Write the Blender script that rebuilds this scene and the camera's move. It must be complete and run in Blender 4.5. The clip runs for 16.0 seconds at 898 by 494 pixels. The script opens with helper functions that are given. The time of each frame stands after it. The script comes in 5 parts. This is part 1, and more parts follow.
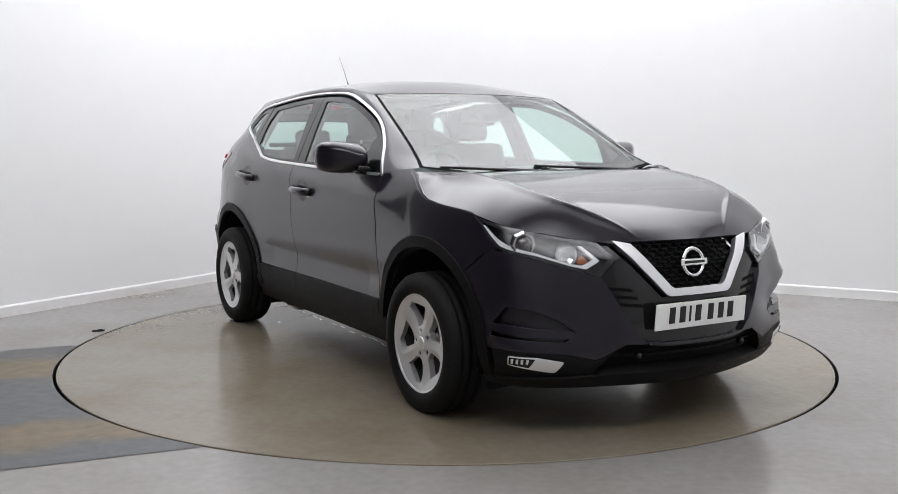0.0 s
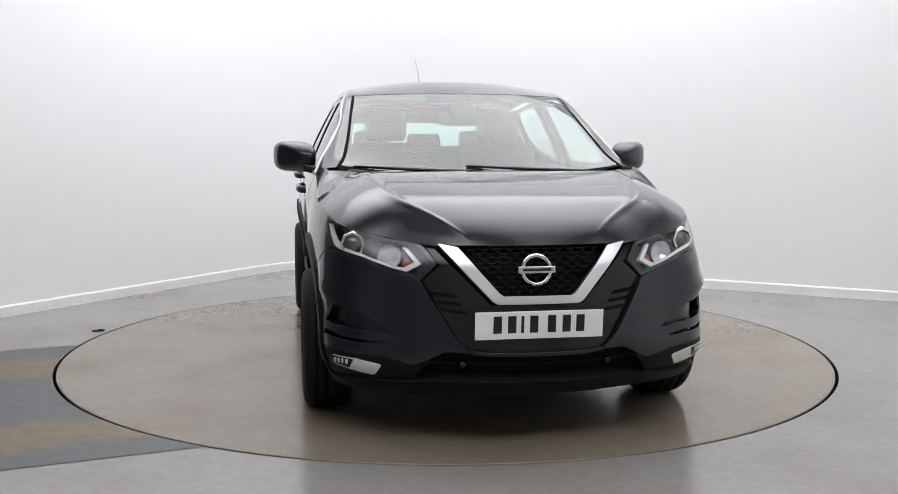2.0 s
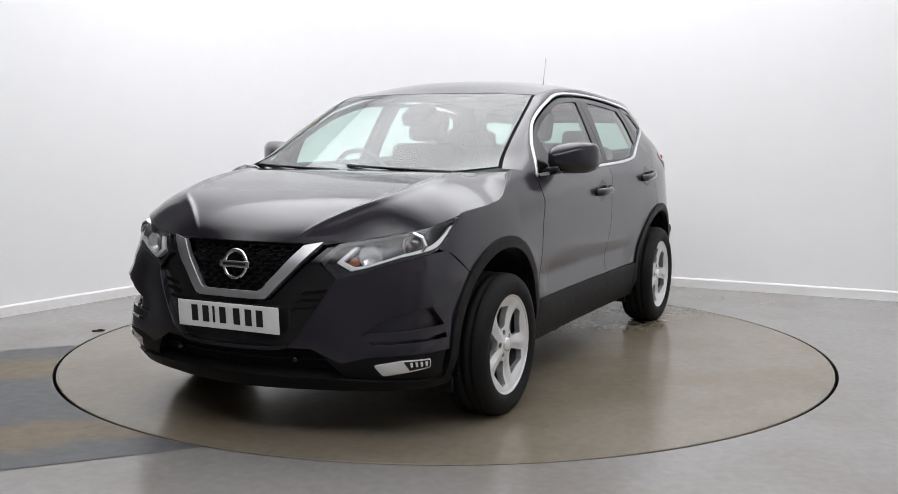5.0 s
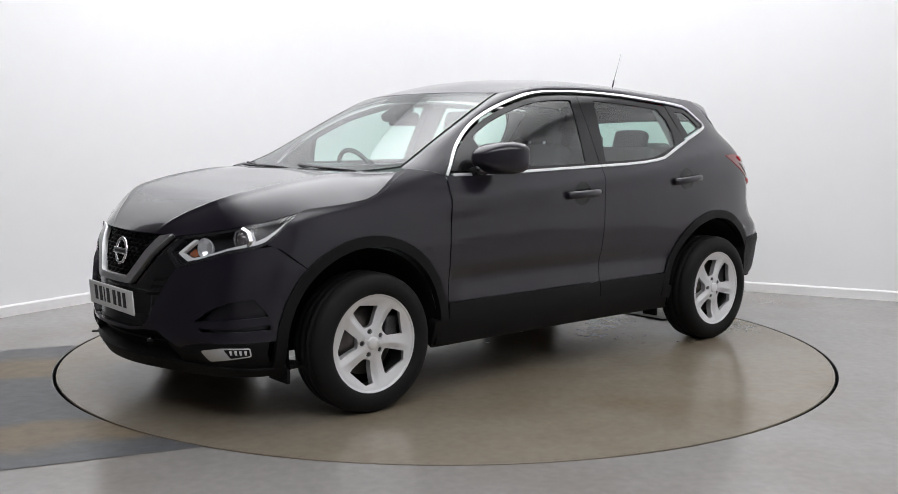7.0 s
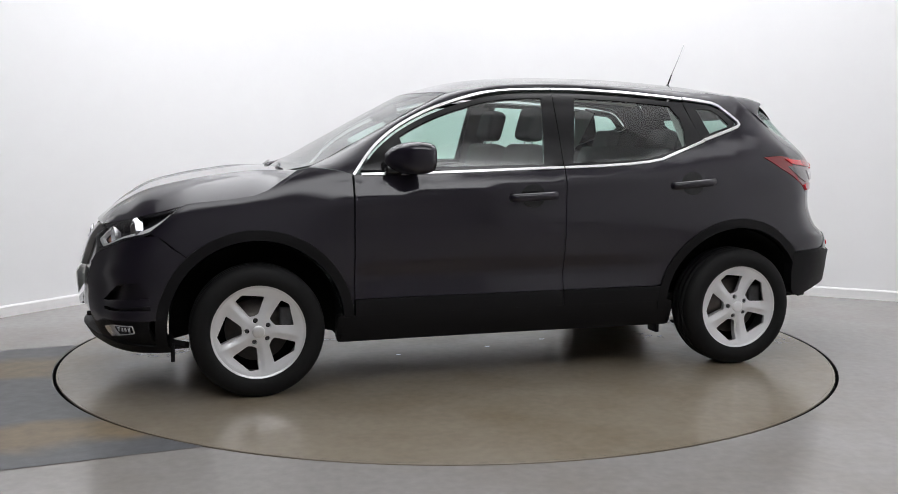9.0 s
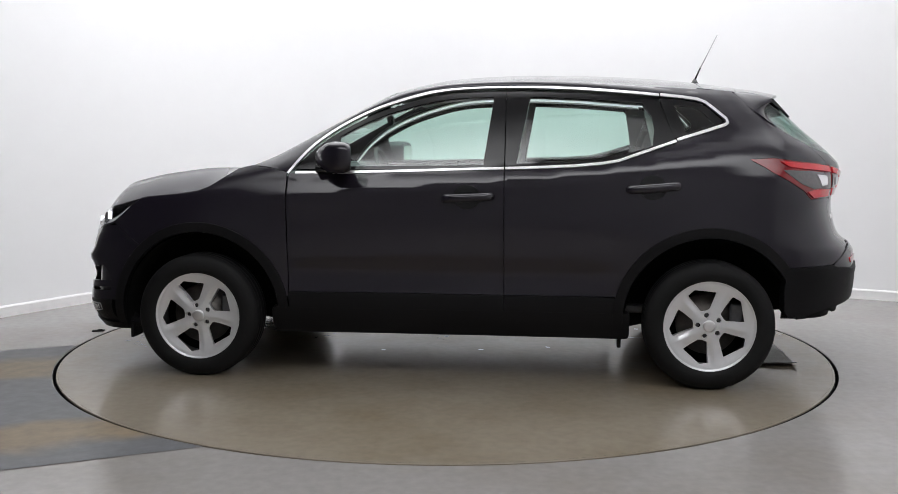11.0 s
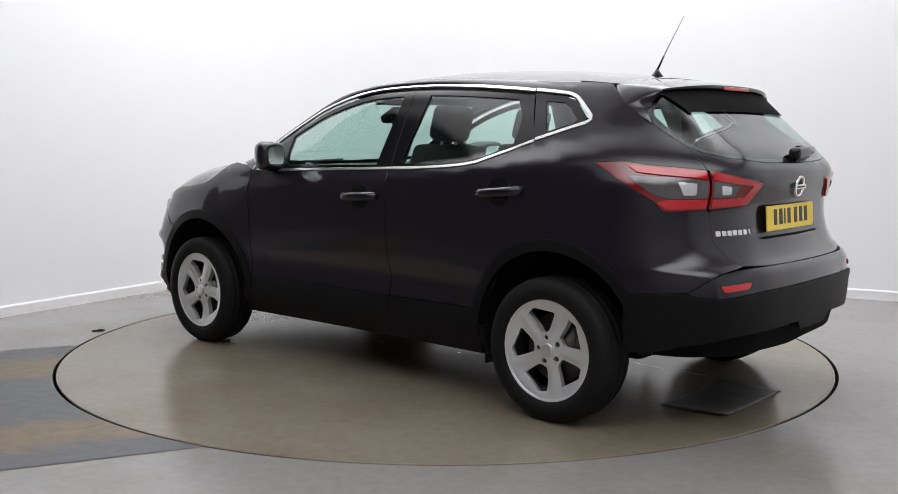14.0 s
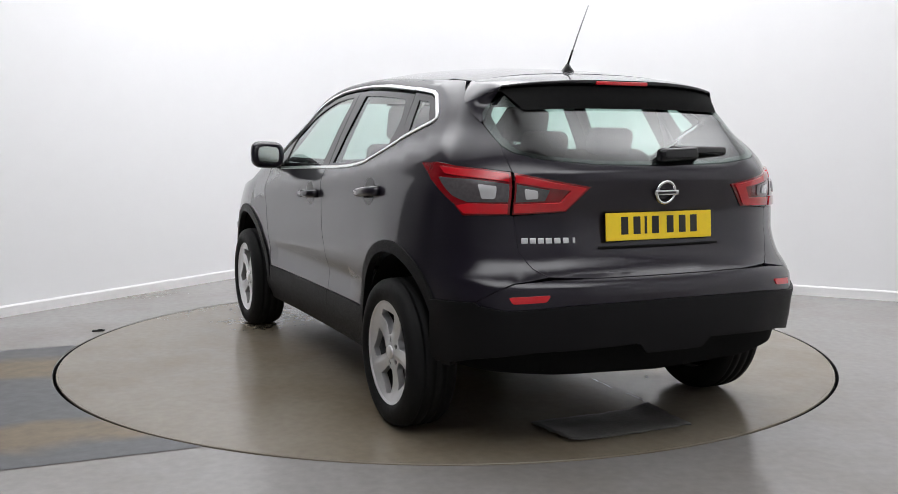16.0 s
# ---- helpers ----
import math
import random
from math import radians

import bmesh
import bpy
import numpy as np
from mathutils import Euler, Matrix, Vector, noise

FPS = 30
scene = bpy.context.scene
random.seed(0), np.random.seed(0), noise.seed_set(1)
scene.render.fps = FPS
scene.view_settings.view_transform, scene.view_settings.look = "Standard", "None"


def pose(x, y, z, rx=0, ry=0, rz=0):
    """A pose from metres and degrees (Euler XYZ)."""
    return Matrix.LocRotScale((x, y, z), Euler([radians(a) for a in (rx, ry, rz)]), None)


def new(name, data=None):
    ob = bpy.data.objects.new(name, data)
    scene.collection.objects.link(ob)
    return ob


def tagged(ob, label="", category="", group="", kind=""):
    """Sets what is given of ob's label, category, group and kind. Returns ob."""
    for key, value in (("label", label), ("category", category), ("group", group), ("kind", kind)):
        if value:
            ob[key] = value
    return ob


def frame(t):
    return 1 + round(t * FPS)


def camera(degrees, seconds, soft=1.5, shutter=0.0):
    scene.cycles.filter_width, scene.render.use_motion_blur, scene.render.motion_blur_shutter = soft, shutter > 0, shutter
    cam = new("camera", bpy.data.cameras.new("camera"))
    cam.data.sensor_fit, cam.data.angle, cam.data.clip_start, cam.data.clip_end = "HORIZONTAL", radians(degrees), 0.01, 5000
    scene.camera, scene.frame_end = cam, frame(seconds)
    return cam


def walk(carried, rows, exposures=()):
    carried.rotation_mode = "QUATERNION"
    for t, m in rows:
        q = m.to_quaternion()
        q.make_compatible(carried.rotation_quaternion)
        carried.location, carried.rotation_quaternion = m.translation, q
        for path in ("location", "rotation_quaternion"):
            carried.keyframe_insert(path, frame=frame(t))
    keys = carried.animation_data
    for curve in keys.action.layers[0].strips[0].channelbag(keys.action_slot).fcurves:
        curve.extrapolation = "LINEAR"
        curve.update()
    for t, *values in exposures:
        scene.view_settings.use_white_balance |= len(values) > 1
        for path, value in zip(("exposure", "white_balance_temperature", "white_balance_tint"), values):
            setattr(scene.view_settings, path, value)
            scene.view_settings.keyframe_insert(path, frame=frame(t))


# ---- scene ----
OFF = Vector((-0.107, 0.034, 0))       # the car's middle, seen from the turntable's axis
TABLE_R = 2.234

# heading of the car, degrees from facing the camera
TURN = [(0, -30.81), (0.25, -29.35), (0.5, -27.17), (0.75, -24.5), (1, -21.59), (1.5, -15.71), (2, -9.42), (2.5, -3.61), (3, 2.7), (3.5, 8.53),
        (4, 14.83), (4.5, 20.67), (5, 26.95), (6.25, 41.5), (7.5, 56.0), (8, 62.03), (8.5, 67.64), (9, 73.8), (10.25, 88.1), (11.5, 102.33),
        (12, 108.37), (12.5, 114.06), (13, 120.09), (13.5, 125.64), (14, 131.74), (14.5, 137.4), (15, 143.39), (15.5, 149.11), (16, 155.25)]

# ---- camera ----
cam = camera(49.42, 16.0, soft=0.7)
STAND = pose(0, -5.89, 1.25, 90 - 6.283, -0.105, -0.155)
walk(cam, [(0, STAND), (16, STAND)], exposures=[(0, 0.0), (16, 0.0)])

# ---- world and light ----
world = bpy.data.worlds.new("world")
scene.world = world
world.use_nodes = True
world.node_tree.nodes["Background"].inputs[0].default_value = (0.02, 0.02, 0.022, 1)
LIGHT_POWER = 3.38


# ---- materials ----
def material(name, color, rough=0.5, metal=0.0, coat=0.0, spec=0.5, vary=0.0, scale=8.0, bump=0.0, bump_scale=60.0, rough_vary=0.0, emit=0.0, coat_rough=0.03):
    """A procedural surface: colour with variation at two scales, uneven gloss and fine relief."""
    m = bpy.data.materials.new(name)
    m.use_nodes = True
    nt = m.node_tree
    b = nt.nodes["Principled BSDF"]
    b.inputs["Base Color"].default_value = (*color, 1)
    b.inputs["Roughness"].default_value = rough
    b.inputs["Metallic"].default_value = metal
    b.inputs["Coat Weight"].default_value = coat
    b.inputs["Coat Roughness"].default_value = coat_rough
    b.inputs["Specular IOR Level"].default_value = spec
    if emit:
        b.inputs["Emission Color"].default_value = (*color, 1)
        b.inputs["Emission Strength"].default_value = emit
    co = nt.nodes.new("ShaderNodeTexCoord")
    if vary or rough_vary:
        big, small = nt.nodes.new("ShaderNodeTexNoise"), nt.nodes.new("ShaderNodeTexNoise")
        big.inputs["Scale"].default_value, small.inputs["Scale"].default_value = scale / 6, scale * 5
        big.inputs["Detail"].default_value = small.inputs["Detail"].default_value = 4
        add = nt.nodes.new("ShaderNodeMath")
        add.operation = "ADD"
        for n, k in ((big, 0), (small, 1)):
            nt.links.new(co.outputs["Object"], n.inputs["Vector"])
            nt.links.new(n.outputs["Fac"], add.inputs[k])
        if vary:
            ramp = nt.nodes.new("ShaderNodeMapRange")
            ramp.inputs["From Min"].default_value, ramp.inputs["From Max"].default_value = 0.6, 1.4
            ramp.inputs["To Min"].default_value, ramp.inputs["To Max"].default_value = 1 - vary, 1 + vary
            nt.links.new(add.outputs[0], ramp.inputs[0])
            mul = nt.nodes.new("ShaderNodeVectorMath")
            mul.operation = "SCALE"
            mul.inputs[0].default_value = color
            nt.links.new(ramp.outputs[0], mul.inputs["Scale"])
            nt.links.new(mul.outputs[0], b.inputs["Base Color"])
        if rough_vary:
            rr = nt.nodes.new("ShaderNodeMapRange")
            rr.inputs["From Min"].default_value, rr.inputs["From Max"].default_value = 0.6, 1.4
            rr.inputs["To Min"].default_value, rr.inputs["To Max"].default_value = max(rough - rough_vary, 0), rough + rough_vary
            nt.links.new(add.outputs[0], rr.inputs[0])
            nt.links.new(rr.outputs[0], b.inputs["Roughness"])
    if bump:
        n, bp = nt.nodes.new("ShaderNodeTexNoise"), nt.nodes.new("ShaderNodeBump")
        n.inputs["Scale"].default_value, n.inputs["Detail"].default_value = bump_scale, 3
        bp.inputs["Strength"].default_value, bp.inputs["Distance"].default_value = bump, 0.004
        nt.links.new(co.outputs["Object"], n.inputs["Vector"])
        nt.links.new(n.outputs["Fac"], bp.inputs["Height"])
        nt.links.new(bp.outputs[0], b.inputs["Normal"])
    return m


def glass(name, tint, gloss_ior=1.5, rough=0.0):
    """A thin pane: tinted see-through with the mirror of its surface on top."""
    m = bpy.data.materials.new(name)
    m.use_nodes = True
    nt = m.node_tree
    nt.nodes.remove(nt.nodes["Principled BSDF"])
    clear, gl, fr, mix = (nt.nodes.new("ShaderNode" + k) for k in ("BsdfTransparent", "BsdfGlossy", "LayerWeight", "MixShader"))
    pw, mr = nt.nodes.new("ShaderNodeMath"), nt.nodes.new("ShaderNodeMapRange")
    pw.operation = "POWER"
    pw.inputs[1].default_value = 3.6
    mr.inputs["To Min"].default_value = ((gloss_ior - 1) / (gloss_ior + 1)) ** 2 * 2.0
    clear.inputs[0].default_value = (*tint, 1)
    gl.inputs["Roughness"].default_value = rough
    fr.inputs[0].default_value = 0.5
    nt.links.new(fr.outputs["Facing"], pw.inputs[0])
    nt.links.new(pw.outputs[0], mr.inputs[0])
    nt.links.new(mr.outputs[0], mix.inputs[0])
    nt.links.new(clear.outputs[0], mix.inputs[1])
    nt.links.new(gl.outputs[0], mix.inputs[2])
    nt.links.new(mix.outputs[0], nt.nodes["Material Output"].inputs[0])
    return m


def flake_paint():
    """Black metallic paint with a faint violet flake under a clear coat."""
    m = material("black_paint", (0.0083, 0.0064, 0.0124), rough=0.38, metal=0.12, coat=1.0, spec=0.15, coat_rough=0.05)
    nt = m.node_tree
    b = nt.nodes["Principled BSDF"]
    co, v, mr, mul = (nt.nodes.new("ShaderNode" + k) for k in ("TexCoord", "TexVoronoi", "MapRange", "VectorMath"))
    v.inputs["Scale"].default_value = 900
    mr.inputs["To Min"].default_value, mr.inputs["To Max"].default_value = 0.6, 1.6
    mul.operation = "SCALE"
    mul.inputs[0].default_value = (0.0083, 0.0064, 0.0124)
    nt.links.new(co.outputs["Object"], v.inputs["Vector"])
    nt.links.new(v.outputs["Color"], mr.inputs[0])
    nt.links.new(mr.outputs[0], mul.inputs["Scale"])
    nt.links.new(mul.outputs[0], b.inputs["Base Color"])
    b.inputs["Coat IOR"].default_value = 1.52
    # orange peel of the coat
    n, bp = nt.nodes.new("ShaderNodeTexNoise"), nt.nodes.new("ShaderNodeBump")
    n.inputs["Scale"].default_value = 120
    bp.inputs["Strength"].default_value, bp.inputs["Distance"].default_value = 0.03, 0.001
    nt.links.new(co.outputs["Object"], n.inputs["Vector"])
    nt.links.new(n.outputs["Fac"], bp.inputs["Height"])
    nt.links.new(bp.outputs[0], b.inputs["Coat Normal"])
    return m


PAINT = flake_paint()
PLASTIC = material("black_plastic", (0.0058, 0.0056, 0.0064), spec=0.17, rough=0.5, vary=0.2, bump=0.25, bump_scale=500, rough_vary=0.08)
GLOSS_BLACK = material("gloss_black", (0.008, 0.008, 0.009), rough=0.12, rough_vary=0.04)
DARK = material("dark_cavity", (0.005, 0.005, 0.005), rough=0.9, spec=0.15, vary=0.3)
RUBBER = material("tyre_rubber", (0.0065, 0.0065, 0.0068), spec=0.25, rough=0.7, vary=0.25, bump=0.2, bump_scale=300, rough_vary=0.1)
ALLOY = material("silver_alloy", (0.74, 0.74, 0.75), rough=0.28, metal=0.45, coat=0.4, vary=0.03)
# also colours the silver wheel barrel, for the shade behind the spokes
ALLOY_DARK = material("cast_and_shaded_metal", (0.10, 0.10, 0.105), rough=0.5, metal=0.7, vary=0.3, rough_vary=0.1)
DISC = material("brake_steel", (0.17, 0.155, 0.145), rough=0.4, metal=0.9, vary=0.3, rough_vary=0.1)
STRIP_CHROME = material("brushed_chrome", (0.85, 0.85, 0.86), rough=0.32, metal=1.0, rough_vary=0.04)
CHROME = material("chrome", (0.82, 0.82, 0.83), rough=0.07, metal=1.0, rough_vary=0.03)
SATIN_CHROME = material("satin_chrome", (0.90, 0.90, 0.91), rough=0.36, metal=1.0, rough_vary=0.04)
RED_LENS = material("red_lens", (0.56, 0.006, 0.014), rough=0.05, coat=1.0, vary=0.12, scale=40)
RED_DEEP = material("deep_red_lens", (0.20, 0.003, 0.007), rough=0.06, coat=1.0, vary=0.2, scale=40)
SMOKE = material("smoked_lens", (0.11, 0.10, 0.105), rough=0.08, metal=0.3, coat=1.0, vary=0.25, scale=14)
CLEAR_REFLECTOR = material("lamp_reflector", (0.86, 0.86, 0.88), rough=0.24, metal=0.7, vary=0.03, scale=12)
LAMP_GREY = material("lamp_bezel", (0.035, 0.035, 0.04), rough=0.25, metal=0.5, vary=0.3, scale=30)
GUIDE_WHITE = material("light_guide_plastic", (0.88, 0.88, 0.89), rough=0.25, coat=0.5)
AMBER = material("amber_bulb", (0.34, 0.10, 0.04), rough=0.15, coat=1.0)
GLASS_SIDE = glass("side_glass", (0.76, 0.93, 0.87), 1.68)
GLASS_FRONT = glass("windscreen_glass", (0.76, 0.93, 0.87), 1.42)
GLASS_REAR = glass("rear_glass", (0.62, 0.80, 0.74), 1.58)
GLASS_LAMP = glass("lamp_glass", (0.95, 0.96, 0.97), 1.42)
FABRIC = material("black_fabric", (0.055, 0.055, 0.058), rough=0.9, vary=0.35, scale=30, bump=0.4, bump_scale=350)
TRIM = material("interior_plastic", (0.06, 0.06, 0.061), rough=0.6, vary=0.2, bump=0.3, bump_scale=300)
HEADLINER = material("pale_headlining", (0.45, 0.44, 0.42), rough=0.95, vary=0.1, bump=0.2, bump_scale=400)
MAST_STEEL = material("mast_steel", (0.42, 0.42, 0.43), rough=0.4, metal=0.7, rough_vary=0.05)
MIRROR = material("mirror_glass", (0.75, 0.82, 0.78), rough=0.01, metal=1.0)
PLATE_WHITE = material("white_plate", (0.90, 0.90, 0.89), rough=0.3, vary=0.04)
PLATE_YELLOW = material("yellow_plate", (0.95, 0.68, 0.016), rough=0.3, vary=0.04)
PLATE_BLACK = material("plate_black", (0.012, 0.012, 0.012), rough=0.4)
WALL_PAINT = material("white_wall_paint", (0.88, 0.88, 0.89), rough=0.75, vary=0.012, scale=1.2, bump=0.06, bump_scale=90, rough_vary=0.1)
SKIRTING_PAINT = material("white_gloss_skirting", (0.86, 0.85, 0.85), rough=0.35, vary=0.03, scale=6)
BACK_WALL = material("grey_wall_paint", (0.36, 0.36, 0.365), rough=0.8, vary=0.15, scale=1)
BAY_WALL = material("bay_wall_paint", (0.26, 0.255, 0.265), rough=0.8, vary=0.15, scale=1)
CEILING_PAINT = material("ceiling_paint", (0.80, 0.80, 0.81), rough=0.9, vary=0.04, scale=1)
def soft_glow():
    """A lit fabric diffuser, brightest in the middle; the fade to its ends is added to soften its reflections."""
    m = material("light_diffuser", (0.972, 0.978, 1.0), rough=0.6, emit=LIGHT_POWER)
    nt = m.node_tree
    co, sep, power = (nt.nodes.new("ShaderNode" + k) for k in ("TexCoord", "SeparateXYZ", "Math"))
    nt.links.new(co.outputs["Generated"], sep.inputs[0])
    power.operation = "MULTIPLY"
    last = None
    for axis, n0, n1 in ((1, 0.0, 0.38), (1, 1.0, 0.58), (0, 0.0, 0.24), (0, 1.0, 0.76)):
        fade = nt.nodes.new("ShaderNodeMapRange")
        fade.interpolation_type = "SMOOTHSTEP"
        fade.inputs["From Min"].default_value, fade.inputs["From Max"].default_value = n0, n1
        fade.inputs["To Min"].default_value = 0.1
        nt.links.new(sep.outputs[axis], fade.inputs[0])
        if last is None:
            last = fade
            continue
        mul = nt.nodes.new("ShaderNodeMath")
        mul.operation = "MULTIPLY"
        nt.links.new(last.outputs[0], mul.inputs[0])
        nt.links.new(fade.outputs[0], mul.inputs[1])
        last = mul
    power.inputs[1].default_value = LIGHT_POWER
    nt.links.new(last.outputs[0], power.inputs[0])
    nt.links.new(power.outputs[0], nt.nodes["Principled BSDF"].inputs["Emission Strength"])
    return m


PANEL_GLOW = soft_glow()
MAT_RUBBER = material("dark_rubber_mat", (0.085, 0.08, 0.075), rough=0.5, vary=0.35, scale=14, bump=0.3, bump_scale=80)
WORN_PAINT = material("bare_patch", (0.80, 0.79, 0.77), rough=0.25, vary=0.2, scale=40)


def epoxy(name, color, warm, stain):
    """Painted concrete: grey with brownish wear in wide clouds, tyre smears and fine grit."""
    m = material(name, color, rough=0.20, spec=0.5, bump=0.012, bump_scale=180, rough_vary=0.06, scale=4)
    nt = m.node_tree
    b = nt.nodes["Principled BSDF"]
    co = nt.nodes.new("ShaderNodeTexCoord")
    cloud, grit, mix, mr, mul = (nt.nodes.new("ShaderNode" + k) for k in ("TexNoise", "TexNoise", "Mix", "MapRange", "VectorMath"))
    cloud.inputs["Scale"].default_value, cloud.inputs["Detail"].default_value, cloud.inputs["Roughness"].default_value = 0.9, 6, 0.6
    grit.inputs["Scale"].default_value, grit.inputs["Detail"].default_value = 22, 5
    mix.data_type = "RGBA"
    mix.inputs[6].default_value, mix.inputs[7].default_value = (*color, 1), (*warm, 1)
    ramp = nt.nodes.new("ShaderNodeMapRange")
    ramp.inputs["From Min"].default_value, ramp.inputs["From Max"].default_value = 0.5 - stain / 2, 0.72
    mr.inputs["From Min"].default_value, mr.inputs["From Max"].default_value = 0.3, 0.7
    mr.inputs["To Min"].default_value, mr.inputs["To Max"].default_value = 0.93, 1.05
    mul.operation = "SCALE"
    for n in (cloud, grit):
        nt.links.new(co.outputs["Object"], n.inputs["Vector"])
    nt.links.new(cloud.outputs["Fac"], ramp.inputs[0])
    nt.links.new(ramp.outputs[0], mix.inputs[0])
    nt.links.new(mix.outputs[2], mul.inputs[0])
    nt.links.new(grit.outputs["Fac"], mr.inputs[0])
    nt.links.new(mr.outputs[0], mul.inputs["Scale"])
    nt.links.new(mul.outputs[0], b.inputs["Base Color"])
    return m


FLOOR_PAINT = epoxy("grey_floor_paint", (0.272, 0.259, 0.249), (0.224, 0.203, 0.178), 0.1)
TABLE_PAINT = epoxy("turntable_paint", (0.238, 0.207, 0.164), (0.173, 0.138, 0.092), 0.18)


def strip_material():
    """Worn drive-on track: dark grey and rusty brown bands across its width."""
    m = material("worn_track", (0.13, 0.13, 0.14), rough=0.42, bump=0.12, bump_scale=30)
    nt = m.node_tree
    b = nt.nodes["Principled BSDF"]
    co, sep, n, add, ramp, fine, mul, mr = (nt.nodes.new("ShaderNode" + k) for k in ("TexCoord", "SeparateXYZ", "TexNoise", "Math", "ValToRGB", "TexNoise", "VectorMath", "MapRange"))
    n.inputs["Scale"].default_value, n.inputs["Detail"].default_value = 2.2, 5
    fine.inputs["Scale"].default_value, fine.inputs["Detail"].default_value = 14, 6
    add.operation = "MULTIPLY_ADD"
    add.inputs[1].default_value = 0.16
    nt.links.new(co.outputs["Object"], sep.inputs[0])
    for k in (n, fine):
        nt.links.new(co.outputs["Object"], k.inputs["Vector"])
    nt.links.new(n.outputs["Fac"], add.inputs[0])
    div = nt.nodes.new("ShaderNodeMath")
    div.operation = "MULTIPLY_ADD"
    div.inputs[1].default_value, div.inputs[2].default_value = -1 / 2.3, -0.08
    nt.links.new(sep.outputs[1], div.inputs[0])
    nt.links.new(div.outputs[0], add.inputs[2])
    nt.links.new(add.outputs[0], ramp.inputs[0])
    grey, brown = (0.088, 0.090, 0.097, 1), (0.165, 0.122, 0.070, 1)
    el = ramp.color_ramp.elements
    el[0].position, el[0].color, el[1].position, el[1].color = 0.0, grey, 1.0, grey
    for p, c in ((0.12, grey), (0.18, brown), (0.30, brown), (0.36, grey), (0.72, grey), (0.77, brown), (0.87, brown), (0.93, grey)):
        e = el.new(p)
        e.color = c
    nt.links.new(ramp.outputs[0], mul.inputs[0])
    mul.operation = "SCALE"
    mr.inputs["From Min"].default_value, mr.inputs["From Max"].default_value = 0.3, 0.7
    mr.inputs["To Min"].default_value, mr.inputs["To Max"].default_value = 0.8, 1.25
    nt.links.new(fine.outputs["Fac"], mr.inputs[0])
    nt.links.new(mr.outputs[0], mul.inputs["Scale"])
    nt.links.new(mul.outputs[0], b.inputs["Base Color"])
    return m


TRACK = strip_material()


# ---- mesh helpers ----
def mesh_from(name, verts, faces, normals=None, smooth=True):
    me = bpy.data.meshes.new(name)
    me.from_pydata([tuple(v) for v in verts], [], [tuple(f) for f in faces])
    me.update()
    if smooth:
        me.polygons.foreach_set("use_smooth", [True] * len(me.polygons))
    if normals is not None:
        me.normals_split_custom_set_from_vertices([tuple(n) for n in normals])
    return me


def part(name, data, mat, parent, label=""):
    """One mesh object (from a bmesh or a mesh) as a part of parent."""
    if isinstance(data, bmesh.types.BMesh):
        me = bpy.data.meshes.new(name)
        data.to_mesh(me)
        data.free()
        data = me
    if not data.materials:
        data.materials.append(mat)
    ob = new(name, data)
    ob.parent = parent
    if label:
        ob["label"] = label
    return ob


def thing(name, data, mat, label, category, kind="", group=""):
    ob = part(name, data, mat, None)
    return tagged(ob, label, category, group, kind)


def box(bm, size, at, bevel=0.0, seg=2, turn=None):
    m = Matrix.Translation(at) @ (turn or Matrix()) @ Matrix.Diagonal((*size, 1))
    made = bmesh.ops.create_cube(bm, size=1, matrix=m)["verts"]
    if bevel:
        edges = list({e for v in made for e in v.link_edges})
        got = bmesh.ops.bevel(bm, geom=edges, offset=bevel, segments=seg, profile=0.6, affect="EDGES")
        for f in got["faces"]:
            f.smooth = True
    return bm


def soft_box(size, at, bevel, seg=3, turn=None):
    bm = bmesh.new()
    box(bm, size, at, bevel, seg, turn)
    for f in bm.faces:
        f.smooth = True
    return bm


def lathe(profile, steps=64, axis="y", arc=1.0):
    """Verts and faces of a profile of (radius, offset) turned about an axis through the origin."""
    verts, faces = [], []
    n = len(profile)
    for i in range(steps):
        a = 2 * math.pi * arc * i / steps
        for r, o in profile:
            verts.append((r * math.cos(a), o, r * math.sin(a)) if axis == "y" else (r * math.cos(a), r * math.sin(a), o))
    for i in range(steps):
        j = (i + 1) % steps
        for k in range(n - 1):
            faces.append((i * n + k, j * n + k, j * n + k + 1, i * n + k + 1))
    return verts, faces


def tube(points, radius, steps=8, radius_end=None):
    """A round bar along points."""
    pts = [Vector(p) for p in points]
    verts, faces = [], []
    for i, p in enumerate(pts):
        d = (pts[min(i + 1, len(pts) - 1)] - pts[max(i - 1, 0)]).normalized()
        a = d.orthogonal().normalized() if i == 0 else (a - d * a.dot(d)).normalized()
        b = d.cross(a)
        r = radius if radius_end is None else radius + (radius_end - radius) * i / (len(pts) - 1)
        for k in range(steps):
            t = 2 * math.pi * k / steps
            verts.append(p + a * (r * math.cos(t)) + b * (r * math.sin(t)))
    for i in range(len(pts) - 1):
        for k in range(steps):
            j = (k + 1) % steps
            faces.append((i * steps + k, i * steps + j, (i + 1) * steps + j, (i + 1) * steps + k))
    faces.append(tuple(range(steps))[::-1])
    faces.append(tuple((len(pts) - 1) * steps + k for k in range(steps)))
    return verts, faces


# ---- the car's outer skin: horizontal outlines at some heights, from the nose's middle round the left side to the tail's middle ----
SIDE_X = (1.62, 1.32, 0.85, 0.3, -0.3, -0.9, -1.32, -1.65)
LEVELS = []


